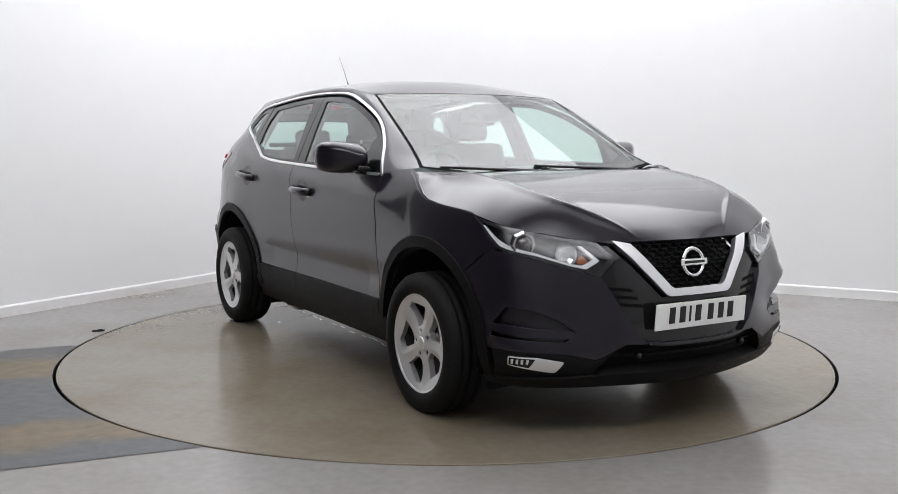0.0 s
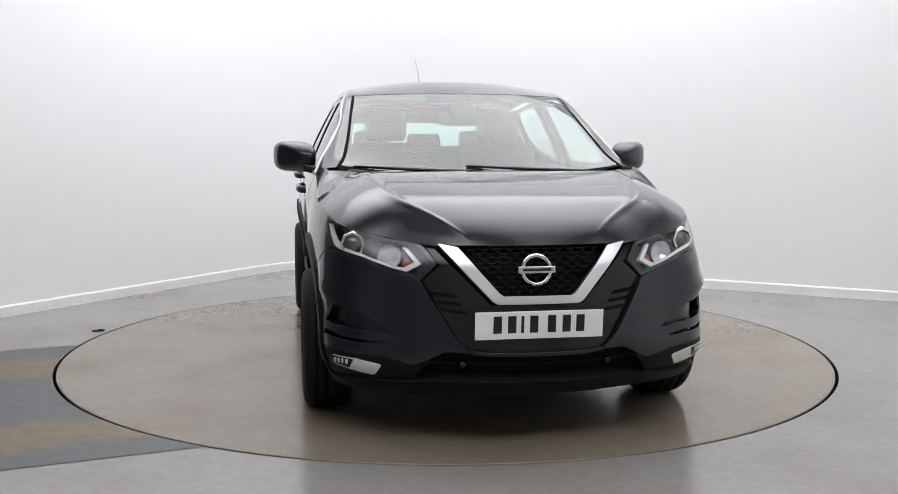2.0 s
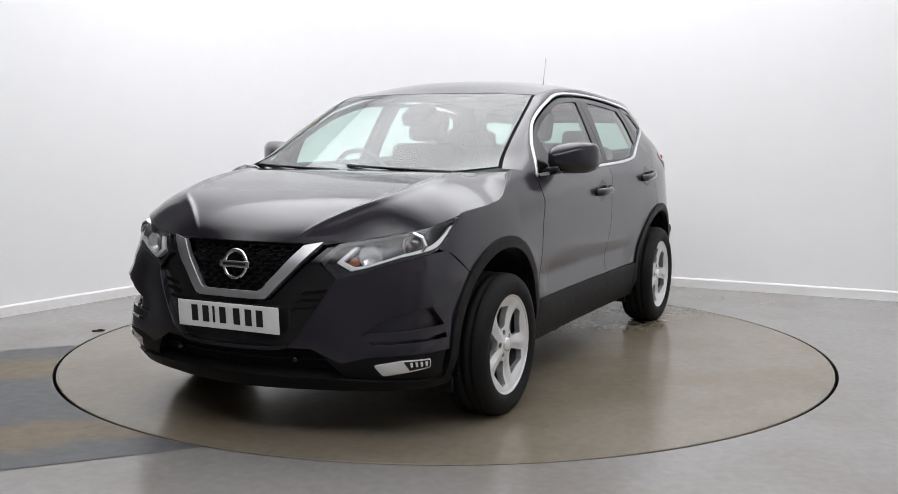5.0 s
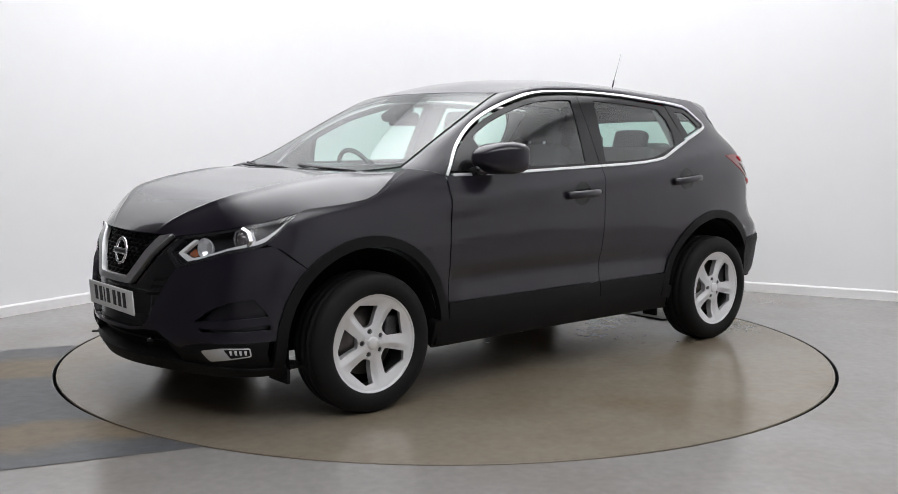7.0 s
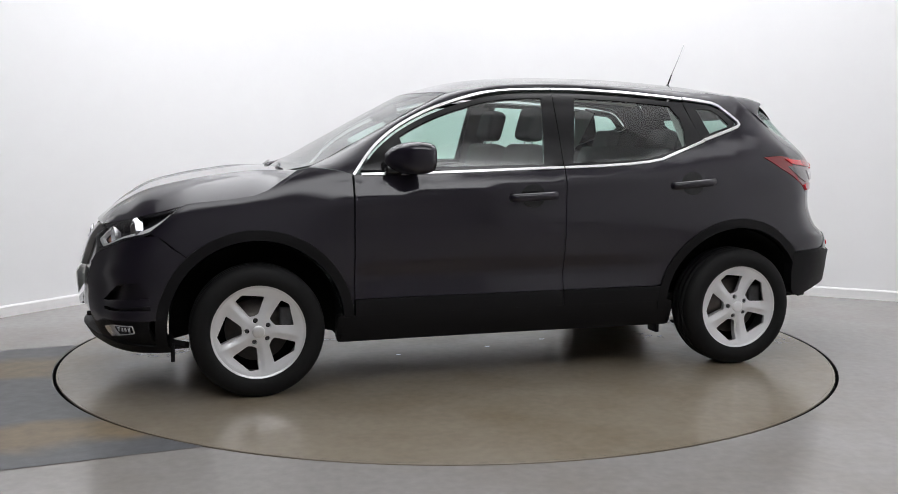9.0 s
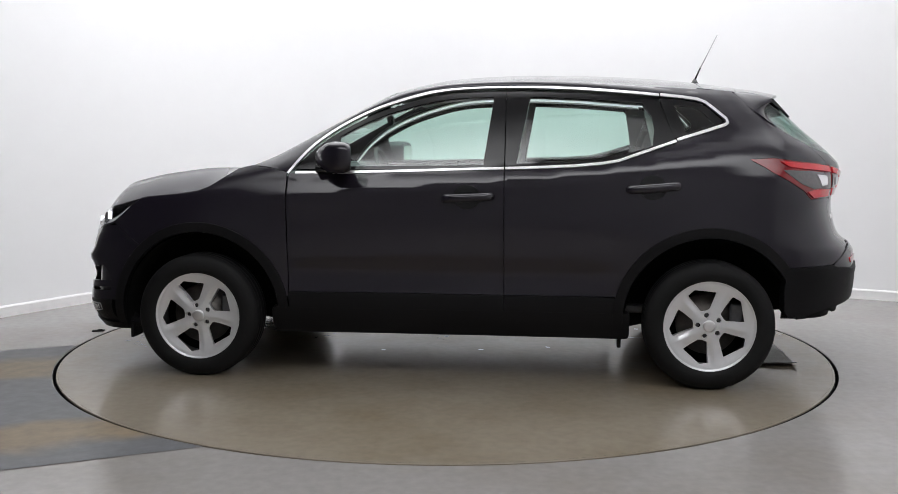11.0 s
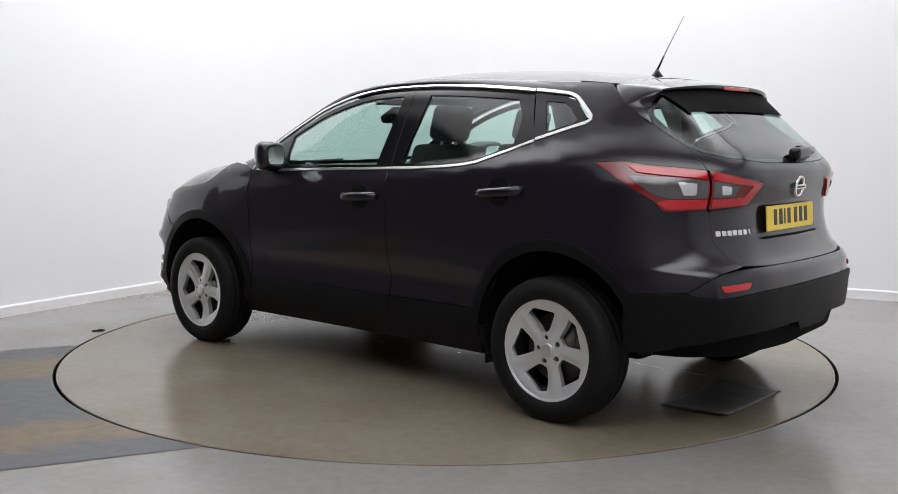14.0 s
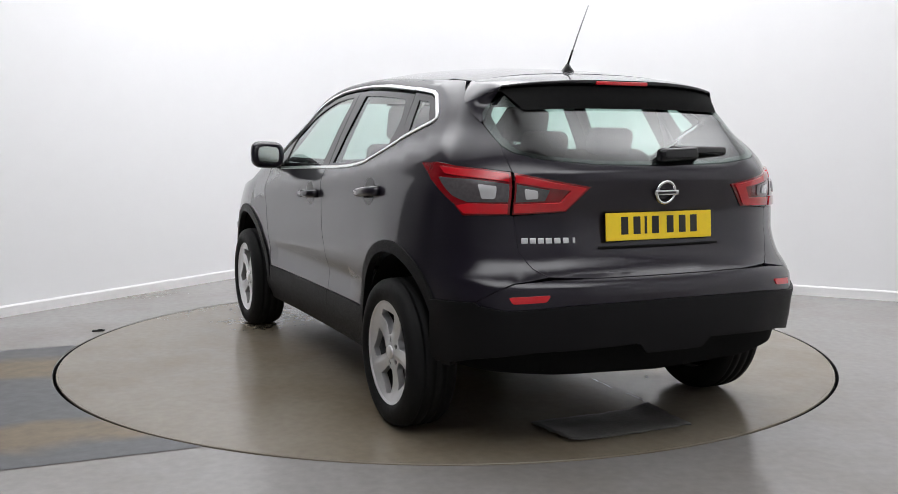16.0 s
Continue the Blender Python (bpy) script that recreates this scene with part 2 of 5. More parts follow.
def level(z, nose, corner, side, tail_corner, tail):
    """One outline. nose: x at y 0, 0.2, 0.4, 0.58; side: y at SIDE_X; tail: x at y 0.5, 0.25, 0."""
    (ax, ay, bx, by), (cx, cy, dx, dy) = corner, tail_corner
    xs = list(SIDE_X)
    for i in range(4):
        xs[i] = min(xs[i], bx - 0.12 - 0.2 * i)
    for i in range(3):
        xs[7 - i] = max(xs[7 - i], cx + 0.1 + 0.2 * i)
    pts = [(x, y) for x, y in zip(nose, (0, 0.2, 0.4, 0.58))] + [(ax, ay), (bx, by)] + list(zip(xs, side))
    pts += [(cx, cy), (dx, dy)] + [(x, y) for x, y in zip(tail, (0.5, 0.25, 0))]
    LEVELS.append((z, np.array(pts)))


level(0.20, (2.12, 2.1, 2.04, 1.97), (1.89, 0.7, 1.8, 0.76), (0.79, 0.8, 0.8, 0.79, 0.79, 0.8, 0.8, 0.79), (-1.80, 0.77, -1.93, 0.68), (-2.03, -2.06, -2.07))
level(0.33, (2.19, 2.17, 2.116, 2.055), (1.972, 0.74, 1.872, 0.817), (0.858, 0.873, 0.85, 0.84, 0.84, 0.85, 0.875, 0.855), (-1.85, 0.79, -1.99, 0.69), (-2.08, -2.11, -2.12))
level(0.50, (2.185, 2.165, 2.121, 2.04), (1.962, 0.75, 1.842, 0.832), (0.868, 0.888, 0.865, 0.85, 0.85, 0.865, 0.89, 0.865), (-1.872, 0.812, -2.025, 0.70), (-2.112, -2.147, -2.157))
level(0.62, (2.17, 2.155, 2.106, 2.03), (1.952, 0.755, 1.832, 0.832), (0.87, 0.893, 0.872, 0.857, 0.857, 0.873, 0.897, 0.868), (-1.875, 0.822, -2.03, 0.702), (-2.112, -2.147, -2.157))
level(0.70, (2.15, 2.135, 2.096, 2.02), (1.937, 0.755, 1.822, 0.832), (0.87, 0.895, 0.877, 0.866, 0.866, 0.881, 0.9, 0.868), (-1.865, 0.818, -2.01, 0.698), (-2.10, -2.135, -2.145))
level(0.75, (2.13, 2.12, 2.086, 2.01), (1.912, 0.755, 1.802, 0.827), (0.868, 0.895, 0.88, 0.872, 0.873, 0.886, 0.9, 0.866), (-1.835, 0.806, -1.962, 0.691), (-2.042, -2.077, -2.087))
level(0.85, (2.08, 2.06, 2.026, 1.95), (1.872, 0.74, 1.762, 0.812), (0.853, 0.885, 0.88, 0.876, 0.877, 0.888, 0.893, 0.857), (-1.80, 0.80, -1.92, 0.68), (-2.00, -2.03, -2.04))
level(0.95, (1.99, 1.97, 1.926, 1.86), (1.772, 0.74, 1.692, 0.792), (0.83, 0.865, 0.872, 0.87, 0.872, 0.884, 0.882, 0.848), (-1.80, 0.795, -1.91, 0.68), (-1.99, -2.02, -2.03))
level(1.05, (1.8, 1.78, 1.73, 1.66), (1.58, 0.7, 1.5, 0.75), (0.79, 0.83, 0.85, 0.855, 0.858, 0.868, 0.866, 0.835), (-1.79, 0.78, -1.92, 0.67), (-2.015, -2.05, -2.06))
level(1.12, (1.6, 1.58, 1.53, 1.46), (1.4, 0.66, 1.32, 0.71), (0.76, 0.8, 0.822, 0.832, 0.834, 0.842, 0.84, 0.81), (-1.76, 0.765, -1.90, 0.66), (-2.02, -2.06, -2.07))
level(1.18, (1.5, 1.48, 1.43, 1.36), (1.3, 0.64, 1.24, 0.68), (0.73, 0.76, 0.79, 0.806, 0.808, 0.814, 0.81, 0.785), (-1.73, 0.745, -1.86, 0.65), (-1.97, -2.01, -2.02))
level(1.30, (1.3, 1.28, 1.25, 1.22), (1.18, 0.62, 1.12, 0.65), (0.67, 0.69, 0.715, 0.747, 0.754, 0.754, 0.745, 0.715), (-1.635, 0.675, -1.725, 0.597), (-1.83, -1.862, -1.872))
level(1.42, (1.2, 1.18, 1.15, 1.12), (1.08, 0.56, 1.04, 0.58), (0.59, 0.61, 0.635, 0.68, 0.694, 0.693, 0.68, 0.655), (-1.54, 0.625, -1.605, 0.556), (-1.70, -1.732, -1.742))
level(1.50, (1.15, 1.13, 1.1, 1.07), (1.04, 0.5, 1, 0.52), (0.54, 0.56, 0.58, 0.625, 0.648, 0.647, 0.635, 0.605), (-1.47, 0.58, -1.53, 0.52), (-1.62, -1.65, -1.66))
level(1.56, (1.1, 1.08, 1.05, 1.03), (1, 0.44, 0.96, 0.46), (0.48, 0.5, 0.52, 0.55, 0.58, 0.58, 0.57, 0.54), (-1.42, 0.52, -1.47, 0.46), (-1.56, -1.58, -1.59))
LEVEL_Z = np.array([z for z, _ in LEVELS])
NET = np.array([p for _, p in LEVELS])
_ref = NET[2]
STATION_U = np.concatenate([[0], np.cumsum(np.hypot(*np.diff(_ref, axis=0).T))])


def cubic(knots, vals, t):
    """Smooth curve through vals (first axis) at knots, with gentle tangents."""
    t = np.clip(t, knots[0], knots[-1])
    k = np.clip(np.searchsorted(knots, t, side="right") - 1, 0, len(knots) - 2)
    slope = np.diff(vals, axis=0) / np.diff(knots).reshape(-1, *[1] * (vals.ndim - 1))
    tang = np.concatenate([slope[:1], (slope[1:] + slope[:-1]) / 2, slope[-1:]])
    h = (knots[k + 1] - knots[k])
    s = (t - knots[k]) / h
    shape = (-1, *[1] * (vals.ndim - 1))
    h, s = h.reshape(shape), s.reshape(shape)
    return ((2 * s**3 - 3 * s**2 + 1) * vals[k] + (s**3 - 2 * s**2 + s) * h * tang[k]
            + (3 * s**2 - 2 * s**3) * vals[k + 1] + (s**3 - s**2) * h * tang[k + 1])


def skin(u, z):
    """Places on the left skin at arc u from the nose's middle and height z."""
    u, z = np.atleast_1d(np.asarray(u, float)), np.atleast_1d(np.asarray(z, float))
    rows = cubic(LEVEL_Z, NET, z)
    k = np.clip(np.searchsorted(STATION_U, u, side="right") - 1, 0, len(STATION_U) - 2)
    n = np.arange(len(u))
    dk = np.diff(STATION_U)
    slope = np.diff(rows, axis=1) / dk[None, :, None]
    tang = np.concatenate([np.zeros_like(slope[:, :1]), (slope[:, 1:] + slope[:, :-1]) / 2, np.zeros_like(slope[:, :1])], axis=1)
    tang[:, 0, 1], tang[:, -1, 1] = 1, -1
    h = dk[k][:, None]
    s = ((u - STATION_U[k]) / dk[k])[:, None]
    xy = ((2 * s**3 - 3 * s**2 + 1) * rows[n, k] + (s**3 - 2 * s**2 + s) * h * tang[n, k]
          + (3 * s**2 - 2 * s**3) * rows[n, k + 1] + (s**3 - s**2) * h * tang[n, k + 1])
    x = xy[:, 0]
    on_side = np.clip((1.15 - x) / 0.3, 0, 1) * np.clip((x + 1.75) / 0.4, 0, 1)
    fold = z - (0.962 + (0.8 - x) * 0.07 + 0.03 * np.clip(0.1 - x, 0, 2) ** 2)
    xy[:, 1] += on_side * np.where(fold > 0, 0.016 * np.clip(1 - fold / 0.075, 0, 1), 0.016 * np.exp(-(fold / 0.085) ** 2))
    doors = np.clip((0.95 - x) / 0.25, 0, 1) * np.clip((x + 1.0) / 0.35, 0, 1)
    xy[:, 1] -= 0.018 * doors * np.exp(-((z - 0.56) / np.where(z > 0.56, 0.055, 0.085)) ** 2)
    return np.column_stack([xy, z])


def skin_normal(u, z):
    e = 0.004
    a, b = skin(np.asarray(u) + e, z) - skin(np.asarray(u) - e, z), skin(u, np.asarray(z) + e) - skin(u, np.asarray(z) - e)
    n = np.cross(b, a)
    n = n / np.maximum(np.linalg.norm(n, axis=1), 1e-9)[:, None]
    return n


U_END = float(STATION_U[-1])


def around(q):
    """Places and normals at (u, z); u below 0 is the right side by way of the nose, above U_END by way of the tail."""
    q = np.asarray(q, float)
    u, flip = q[:, 0].copy(), np.ones(len(q))
    flip[u < 0] = -1
    u = np.abs(u)
    over = u > U_END
    u[over] = 2 * U_END - u[over]
    flip[over] = -1
    uc = np.clip(u, 0.005, U_END - 0.005)
    p, n = skin(u, q[:, 1]), -skin_normal(uc, q[:, 1])
    p[:, 1] *= flip
    n[:, 1] *= flip
    return p, n


def flank(q):
    """Places and normals at (x, z) on the left side."""
    q = np.asarray(q, float)
    lo, hi = np.full(len(q), 0.62), np.full(len(q), 5.0)
    for _ in range(26):
        mid = (lo + hi) / 2
        ahead = skin(mid, q[:, 1])[:, 0] > q[:, 0]
        lo, hi = np.where(ahead, mid, lo), np.where(ahead, hi, mid)
    return skin(lo, q[:, 1]), -skin_normal(lo, q[:, 1])


def inside(poly, x, y):
    """Which points lie within a polygon."""
    poly = np.asarray(poly, float)
    res = np.zeros(len(x), bool)
    for (ax, ay), (bx, by) in zip(poly, np.roll(poly, -1, axis=0)):
        cross = ((ay > y) != (by > y))
        with np.errstate(divide="ignore", invalid="ignore"):
            res ^= cross & (x < (bx - ax) * (y - ay) / (by - ay) + ax)
    return res


def rounded(poly, radius=0.012, n=3):
    """The polygon with its corners rounded."""
    out = []
    poly = [Vector(p) for p in poly]
    for i, p in enumerate(poly):
        a, b = poly[i - 1], poly[(i + 1) % len(poly)]
        r = min(radius, (a - p).length * 0.4, (b - p).length * 0.4)
        s, e = p + (a - p).normalized() * r, p + (b - p).normalized() * r
        for k in range(n + 1):
            t = k / n
            out.append(tuple(s * (1 - t) ** 2 + p * 2 * t * (1 - t) + e * t * t))
    return out


def resample(poly, step):
    out = []
    for a, b in zip(poly, poly[1:] + poly[:1]):
        a, b = Vector(a), Vector(b)
        k = max(1, math.ceil((b - a).length / step))
        out += [tuple(a + (b - a) * (i / k)) for i in range(k)]
    return out


def sheet(name, poly, where, flip=1, holes=(), lift=0.0, depth=0.016, step=0.03, gap=0.0, lift_of=None):
    """A pressed panel: a polygon laid on a surface, with turned-in edges. lift_of: extra height at (a, b)."""
    from mathutils.geometry import delaunay_2d_cdt
    loops = [resample([tuple(p) for p in poly], step)] + [resample([tuple(p) for p in h], step) for h in holes]
    pts, edges = [], []
    for loop in loops:
        s = len(pts)
        pts += loop
        edges += [(s + i, s + (i + 1) % len(loop)) for i in range(len(loop))]
    arr = np.array(pts)
    (x0, y0), (x1, y1) = arr.min(0), arr.max(0)
    gx, gy = np.meshgrid(np.arange(x0 + step / 2, x1, step), np.arange(y0 + step / 2, y1, step))
    gx, gy = gx.ravel(), gy.ravel()
    ok = inside(loops[0], gx, gy)
    for h in loops[1:]:
        ok &= ~inside(h, gx, gy)
    g = np.column_stack([gx[ok], gy[ok]])
    if len(g):
        d = np.min(np.hypot(g[:, None, 0] - arr[None, :, 0], g[:, None, 1] - arr[None, :, 1]), axis=1)
        g = g[d > step * 0.55]
    allp = [Vector(p) for p in pts] + [Vector(p) for p in g]
    v2, e2, f2, *_ = delaunay_2d_cdt(allp, edges, [], 0, 1e-6)
    v2 = np.array([tuple(v) for v in v2])
    cen = np.array([v2[list(f)].mean(0) for f in f2])
    keep = inside(loops[0], cen[:, 0], cen[:, 1])
    for h in loops[1:]:
        keep &= ~inside(h, cen[:, 0], cen[:, 1])
    faces = [tuple(f) for f, k in zip(f2, keep) if k]
    p, n = where(v2)
    extra = lift if lift_of is None else lift + lift_of(v2)
    p = p + n * np.reshape(extra, (-1, 1))
    if flip == -1:
        p, n = p * [1, -1, 1], n * [1, -1, 1]
    # make all faces look outwards
    out = []
    for f in faces:
        a, b, c = p[f[0]], p[f[1]], p[f[2]]
        out.append(f if np.dot(np.cross(b - a, c - a), n[f[0]]) > 0 else f[::-1])
    seen = {}
    for f in out:
        for i in range(len(f)):
            e = (f[i], f[(i + 1) % len(f)])
            seen[e] = seen.get(e, 0) + 1
    verts, norms = list(p), list(n)
    if depth:
        rim = [e for e in seen if (e[1], e[0]) not in seen]
        r = min(0.003, depth / 3)
        side = {}
        for a, b in rim:
            o = np.cross(p[b] - p[a], n[a])
            o = o / max(np.linalg.norm(o), 1e-9)
            for v in (a, b):
                side[v] = side.get(v, 0) + o
        low = {}
        for v, o in side.items():
            o = o / max(np.linalg.norm(o), 1e-9)
            low[v] = len(verts)
            verts += [p[v] - n[v] * r + o * r * 0.6, p[v] - n[v] * depth + o * r * 0.6]
            norms += [o, o]
        for a, b in rim:
            out += [(a, low[a], low[b], b), (low[a], low[a] + 1, low[b] + 1, low[b])]
    return mesh_from(name, verts, out, norms)


def patch(name, fn, nu, nv, thick=0.0):
    """A smooth grid of fn(s, t), s and t from 0 to 1; fn takes arrays."""
    s, t = np.meshgrid(np.linspace(0, 1, nu), np.linspace(0, 1, nv), indexing="ij")
    s, t = s.ravel(), t.ravel()
    p = fn(s, t)
    e = 1e-3
    du, dv = fn(np.minimum(s + e, 1), t) - fn(np.maximum(s - e, 0), t), fn(s, np.minimum(t + e, 1)) - fn(s, np.maximum(t - e, 0))
    n = np.cross(dv, du)
    n /= np.maximum(np.linalg.norm(n, axis=1), 1e-9)[:, None]
    faces = [(i * nv + j, i * nv + j + 1, (i + 1) * nv + j + 1, (i + 1) * nv + j) for i in range(nu - 1) for j in range(nv - 1)]
    verts, norms = list(p), list(n)
    if thick:
        ring = [i * nv for i in range(nu)] + [(nu - 1) * nv + j for j in range(1, nv)] + [i * nv + nv - 1 for i in range(nu - 2, -1, -1)] + [j for j in range(nv - 2, 0, -1)]
        low = {}
        for q, a in enumerate(ring):
            o = np.cross(n[a], p[ring[(q + 1) % len(ring)]] - p[ring[q - 1]])
            o = o / max(np.linalg.norm(o), 1e-9)
            low[a] = len(verts)
            verts += [p[a] - n[a] * 0.003 + o * 0.002, p[a] - n[a] * thick + o * 0.002]
            norms += [o, o]
        for a, b in zip(ring, ring[1:] + ring[:1]):
            faces += [(a, b, low[b], low[a]), (low[a], low[b], low[b] + 1, low[a] + 1)]
    return mesh_from(name, verts, faces, norms)


def curve3(keys):
    """A smooth curve through (parameter, x, y, z) keys."""
    k = np.array(keys, float)
    return lambda t: cubic(k[:, 0], k[:, 1:], np.asarray(t, float))


# ---- the studio ----
def ring_floor():
    """Floor with a round pit for the turntable."""
    n, verts, faces = 160, [], []
    r = TABLE_R + 0.008
    for i in range(n):
        a = 2 * math.pi * i / n
        c, s = math.cos(a), math.sin(a)
        k = min((9.5 if c > 0 else 8.5) / max(abs(c), 1e-6), (7.0 if s > 0 else 12.0) / max(abs(s), 1e-6))
        verts += [(r * c, r * s, -0.005), (r * c, r * s, -0.002), ((r + 0.003) * c, (r + 0.003) * s, 0), (3.4 * c, 3.4 * s, 0), (k * c, k * s, 0)]
    for i in range(n):
        j = (i + 1) % n
        for k in range(4):
            faces.append((i * 5 + k, i * 5 + k + 1, j * 5 + k + 1, j * 5 + k))
    return mesh_from("floor", verts, faces, smooth=False)


def turntable_meshes():
    """The painted deck and the steel band round its edge."""
    r = TABLE_R - 0.009
    v, f = lathe([(0, 0), (0.6, 0), (1.4, 0), (r - 0.0125, 0)], 160, axis="z")
    deck = mesh_from("deck", v, [t[::-1] for t in f], smooth=False)
    v, f = lathe([(r - 0.012, -0.004), (r - 0.012, 0), (r - 0.003, 0), (r, -0.003), (r, -0.2)], 160, axis="z")
    return deck, mesh_from("edge_band", v, [t[::-1] for t in f], smooth=False)


LEFT_A, LEFT_B = Vector((-3.13, 0.90)), Vector((-1.96, 2.80))
RIGHT_A, RIGHT_B = Vector((1.69, 2.56)), Vector((3.53, 1.63))
SOUTH_Y, WEST_X = -7.2, -8.0


def wall_line():
    """Plan of the studio's white wall: two flat runs joined by a wide curve."""
    d, e = (LEFT_B - LEFT_A).normalized(), (RIGHT_B - RIGHT_A).normalized()
    w = RIGHT_A - LEFT_A
    a = (w.x * e.y - w.y * e.x) / (d.x * e.y - d.y * e.x)
    corner = LEFT_A + d * a
    r = 1.15
    s, t = corner - d * r, corner + e * r
    pts = [LEFT_A - d * k for k in (0.5, 0.0)]
    for k in range(25):
        q = k / 24
        pts.append(s * (1 - q) ** 2 + corner * 2 * q * (1 - q) + t * q * q)
    # the right run turns towards the camera's side outside the view
    turn_a, turn_c, turn_b = RIGHT_B + e * 0.3, RIGHT_B + e * 1.3, Vector(((RIGHT_B + e * 1.3).x, 0.1))
    pts.append(RIGHT_B)
    for k in range(13):
        q = k / 12
        pts.append(turn_a * (1 - q) ** 2 + turn_c * 2 * q * (1 - q) + turn_b * q * q)
    pts.append(Vector((turn_b.x, SOUTH_Y)))
    return pts


def run_along(name, pts, profile):
    """A profile of (outward offset, height), closed, drawn along a plan line (inside is to the right of its way)."""
    verts, faces, n = [], [], len(profile)
    for i, p in enumerate(pts):
        a, b = pts[max(i - 1, 0)], pts[min(i + 1, len(pts) - 1)]
        d = (b - a).normalized()
        o = Vector((-d.y, d.x))
        for off, z in profile:
            verts.append((p.x + o.x * off, p.y + o.y * off, z))
    for i in range(len(pts) - 1):
        for k in range(n):
            j = (k + 1) % n
            faces.append((i * n + k, (i + 1) * n + k, (i + 1) * n + j, i * n + j))
    faces += [tuple(range(n))[::-1], tuple((len(pts) - 1) * n + k for k in range(n))]
    me = mesh_from(name, verts, faces, smooth=False)
    bm = bmesh.new()
    bm.from_mesh(me)
    bmesh.ops.recalc_face_normals(bm, faces=bm.faces)
    for f in bm.faces:
        f.smooth = True
    for ed in bm.edges:
        if len(ed.link_faces) == 2 and ed.calc_face_angle(0) > 0.5:
            ed.smooth = False
    bm.to_mesh(me)
    bm.free()
    return me


CEIL_Z = 4.3
floor = thing("floor", ring_floor(), FLOOR_PAINT, "grey painted concrete floor with brownish wear", "floor", "structure")
pts = wall_line()
wall = thing("wall_white", run_along("wall_white", pts, [(0, 0), (0, CEIL_Z), (0.15, CEIL_Z), (0.15, 0)]), WALL_PAINT,
             "smooth white studio wall with a rounded corner", "wall", "structure")
thing("baseboard", run_along("baseboard", pts, [(-0.016, 0), (-0.016, 0.068), (-0.010, 0.078), (-0.001, 0.08), (-0.001, 0)]), SKIRTING_PAINT,
      "low white skirting board along the wall", "skirting board", "structure")


def flat_wall(name, a, b, mat, label):
    a, b = Vector(a), Vector(b)
    thing(name, run_along(name, [a, b], [(0, 0), (0, CEIL_Z), (0.15, CEIL_Z), (0.15, 0)]), mat, label, "wall", "structure")


p0, p1 = pts[0], pts[-1]
# behind the camera: a grey wall, and the dim bay on the side from which the cars drive in
flat_wall("wall_south", (p1.x, SOUTH_Y), (-5.5, SOUTH_Y), BACK_WALL, "grey wall of the studio behind")
flat_wall("wall_south_bay", (-5.5, SOUTH_Y), (WEST_X, SOUTH_Y), BAY_WALL, "dim grey wall of the drive-in bay")
flat_wall("wall_west", (WEST_X, SOUTH_Y), (WEST_X, p0.y), BAY_WALL, "dim grey wall of the drive-in bay")
flat_wall("wall_bay", (WEST_X, p0.y), (p0.x, p0.y), BAY_WALL, "dim grey wall of the drive-in bay")

bm = bmesh.new()
box(bm, (9.6, 12.0, 0.1), (0.6, -1.6, CEIL_Z + 0.05))
thing("ceiling", bm, CEILING_PAINT, "pale ceiling above the hanging lights", "ceiling", "structure")
bm = bmesh.new()
box(bm, (4.4, 8.6, 0.1), (-6.4, -3.1, CEIL_Z + 0.05))
thing("ceiling_bay", bm, BAY_WALL, "dim grey ceiling of the drive-in bay", "ceiling", "structure")


def light_box(x, y, length, width):
    """A wide hanging soft light: a white tray with a glowing diffuser below."""
    light = tagged(new("ceiling_light"), "wide white soft light hanging over the studio", "ceiling light", "soft lights")
    light.matrix_basis = pose(x, y, CEIL_Z - 0.16)
    bm = bmesh.new()
    box(bm, (length - 0.05, width - 0.05, 0.02), (0, 0, 0.012))
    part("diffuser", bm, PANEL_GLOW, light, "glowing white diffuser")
    bm = bmesh.new()
    for a in (-1, 1):
        box(bm, (length, 0.02, 0.10), (0, a * (width / 2 - 0.01), 0.05))
        box(bm, (0.02, width - 0.04, 0.10), (a * (length / 2 - 0.01), 0, 0.05))
    box(bm, (length - 0.04, width - 0.04, 0.02), (0, 0, 0.09))
    part("tray", bm, SKIRTING_PAINT, light)
    for a in (-1, 1):
        v, f = tube([(a * length * 0.3, 0, 0.10), (a * length * 0.3, 0, 0.16)], 0.006)
        part("hanger", mesh_from("hanger", v, f), SKIRTING_PAINT, light)


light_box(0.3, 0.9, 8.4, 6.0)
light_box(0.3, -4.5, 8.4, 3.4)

# worn drive-on track that leads to the turntable
TRACK_DIR = 22.7


def track_mesh():
    a = radians(TRACK_DIR)
    base = Vector((-2.64, -0.21))
    d, n = Vector((math.cos(a), math.sin(a))), Vector((math.sin(a), -math.cos(a)))
    verts, faces = [], []
    cols = 40
    for i in range(cols + 1):
        w = 2.3 * i / cols
        o = base + n * w
        # where this line meets the pit's edge
        r = TABLE_R + 0.012
        b = o.dot(d)
        disc = b * b - (o.dot(o) - r * r)
        end = -b - math.sqrt(disc) if disc > 0 else -b
        for q in (-4.5, end - 0.6, end):
            verts.append((q, w, 0.003))
    for i in range(cols):
        for k in range(2):
            faces.append((i * 3 + k, i * 3 + 3 + k, i * 3 + 4 + k, i * 3 + 1 + k))
    me = mesh_from("floor_track", verts, faces, smooth=False)
    return me


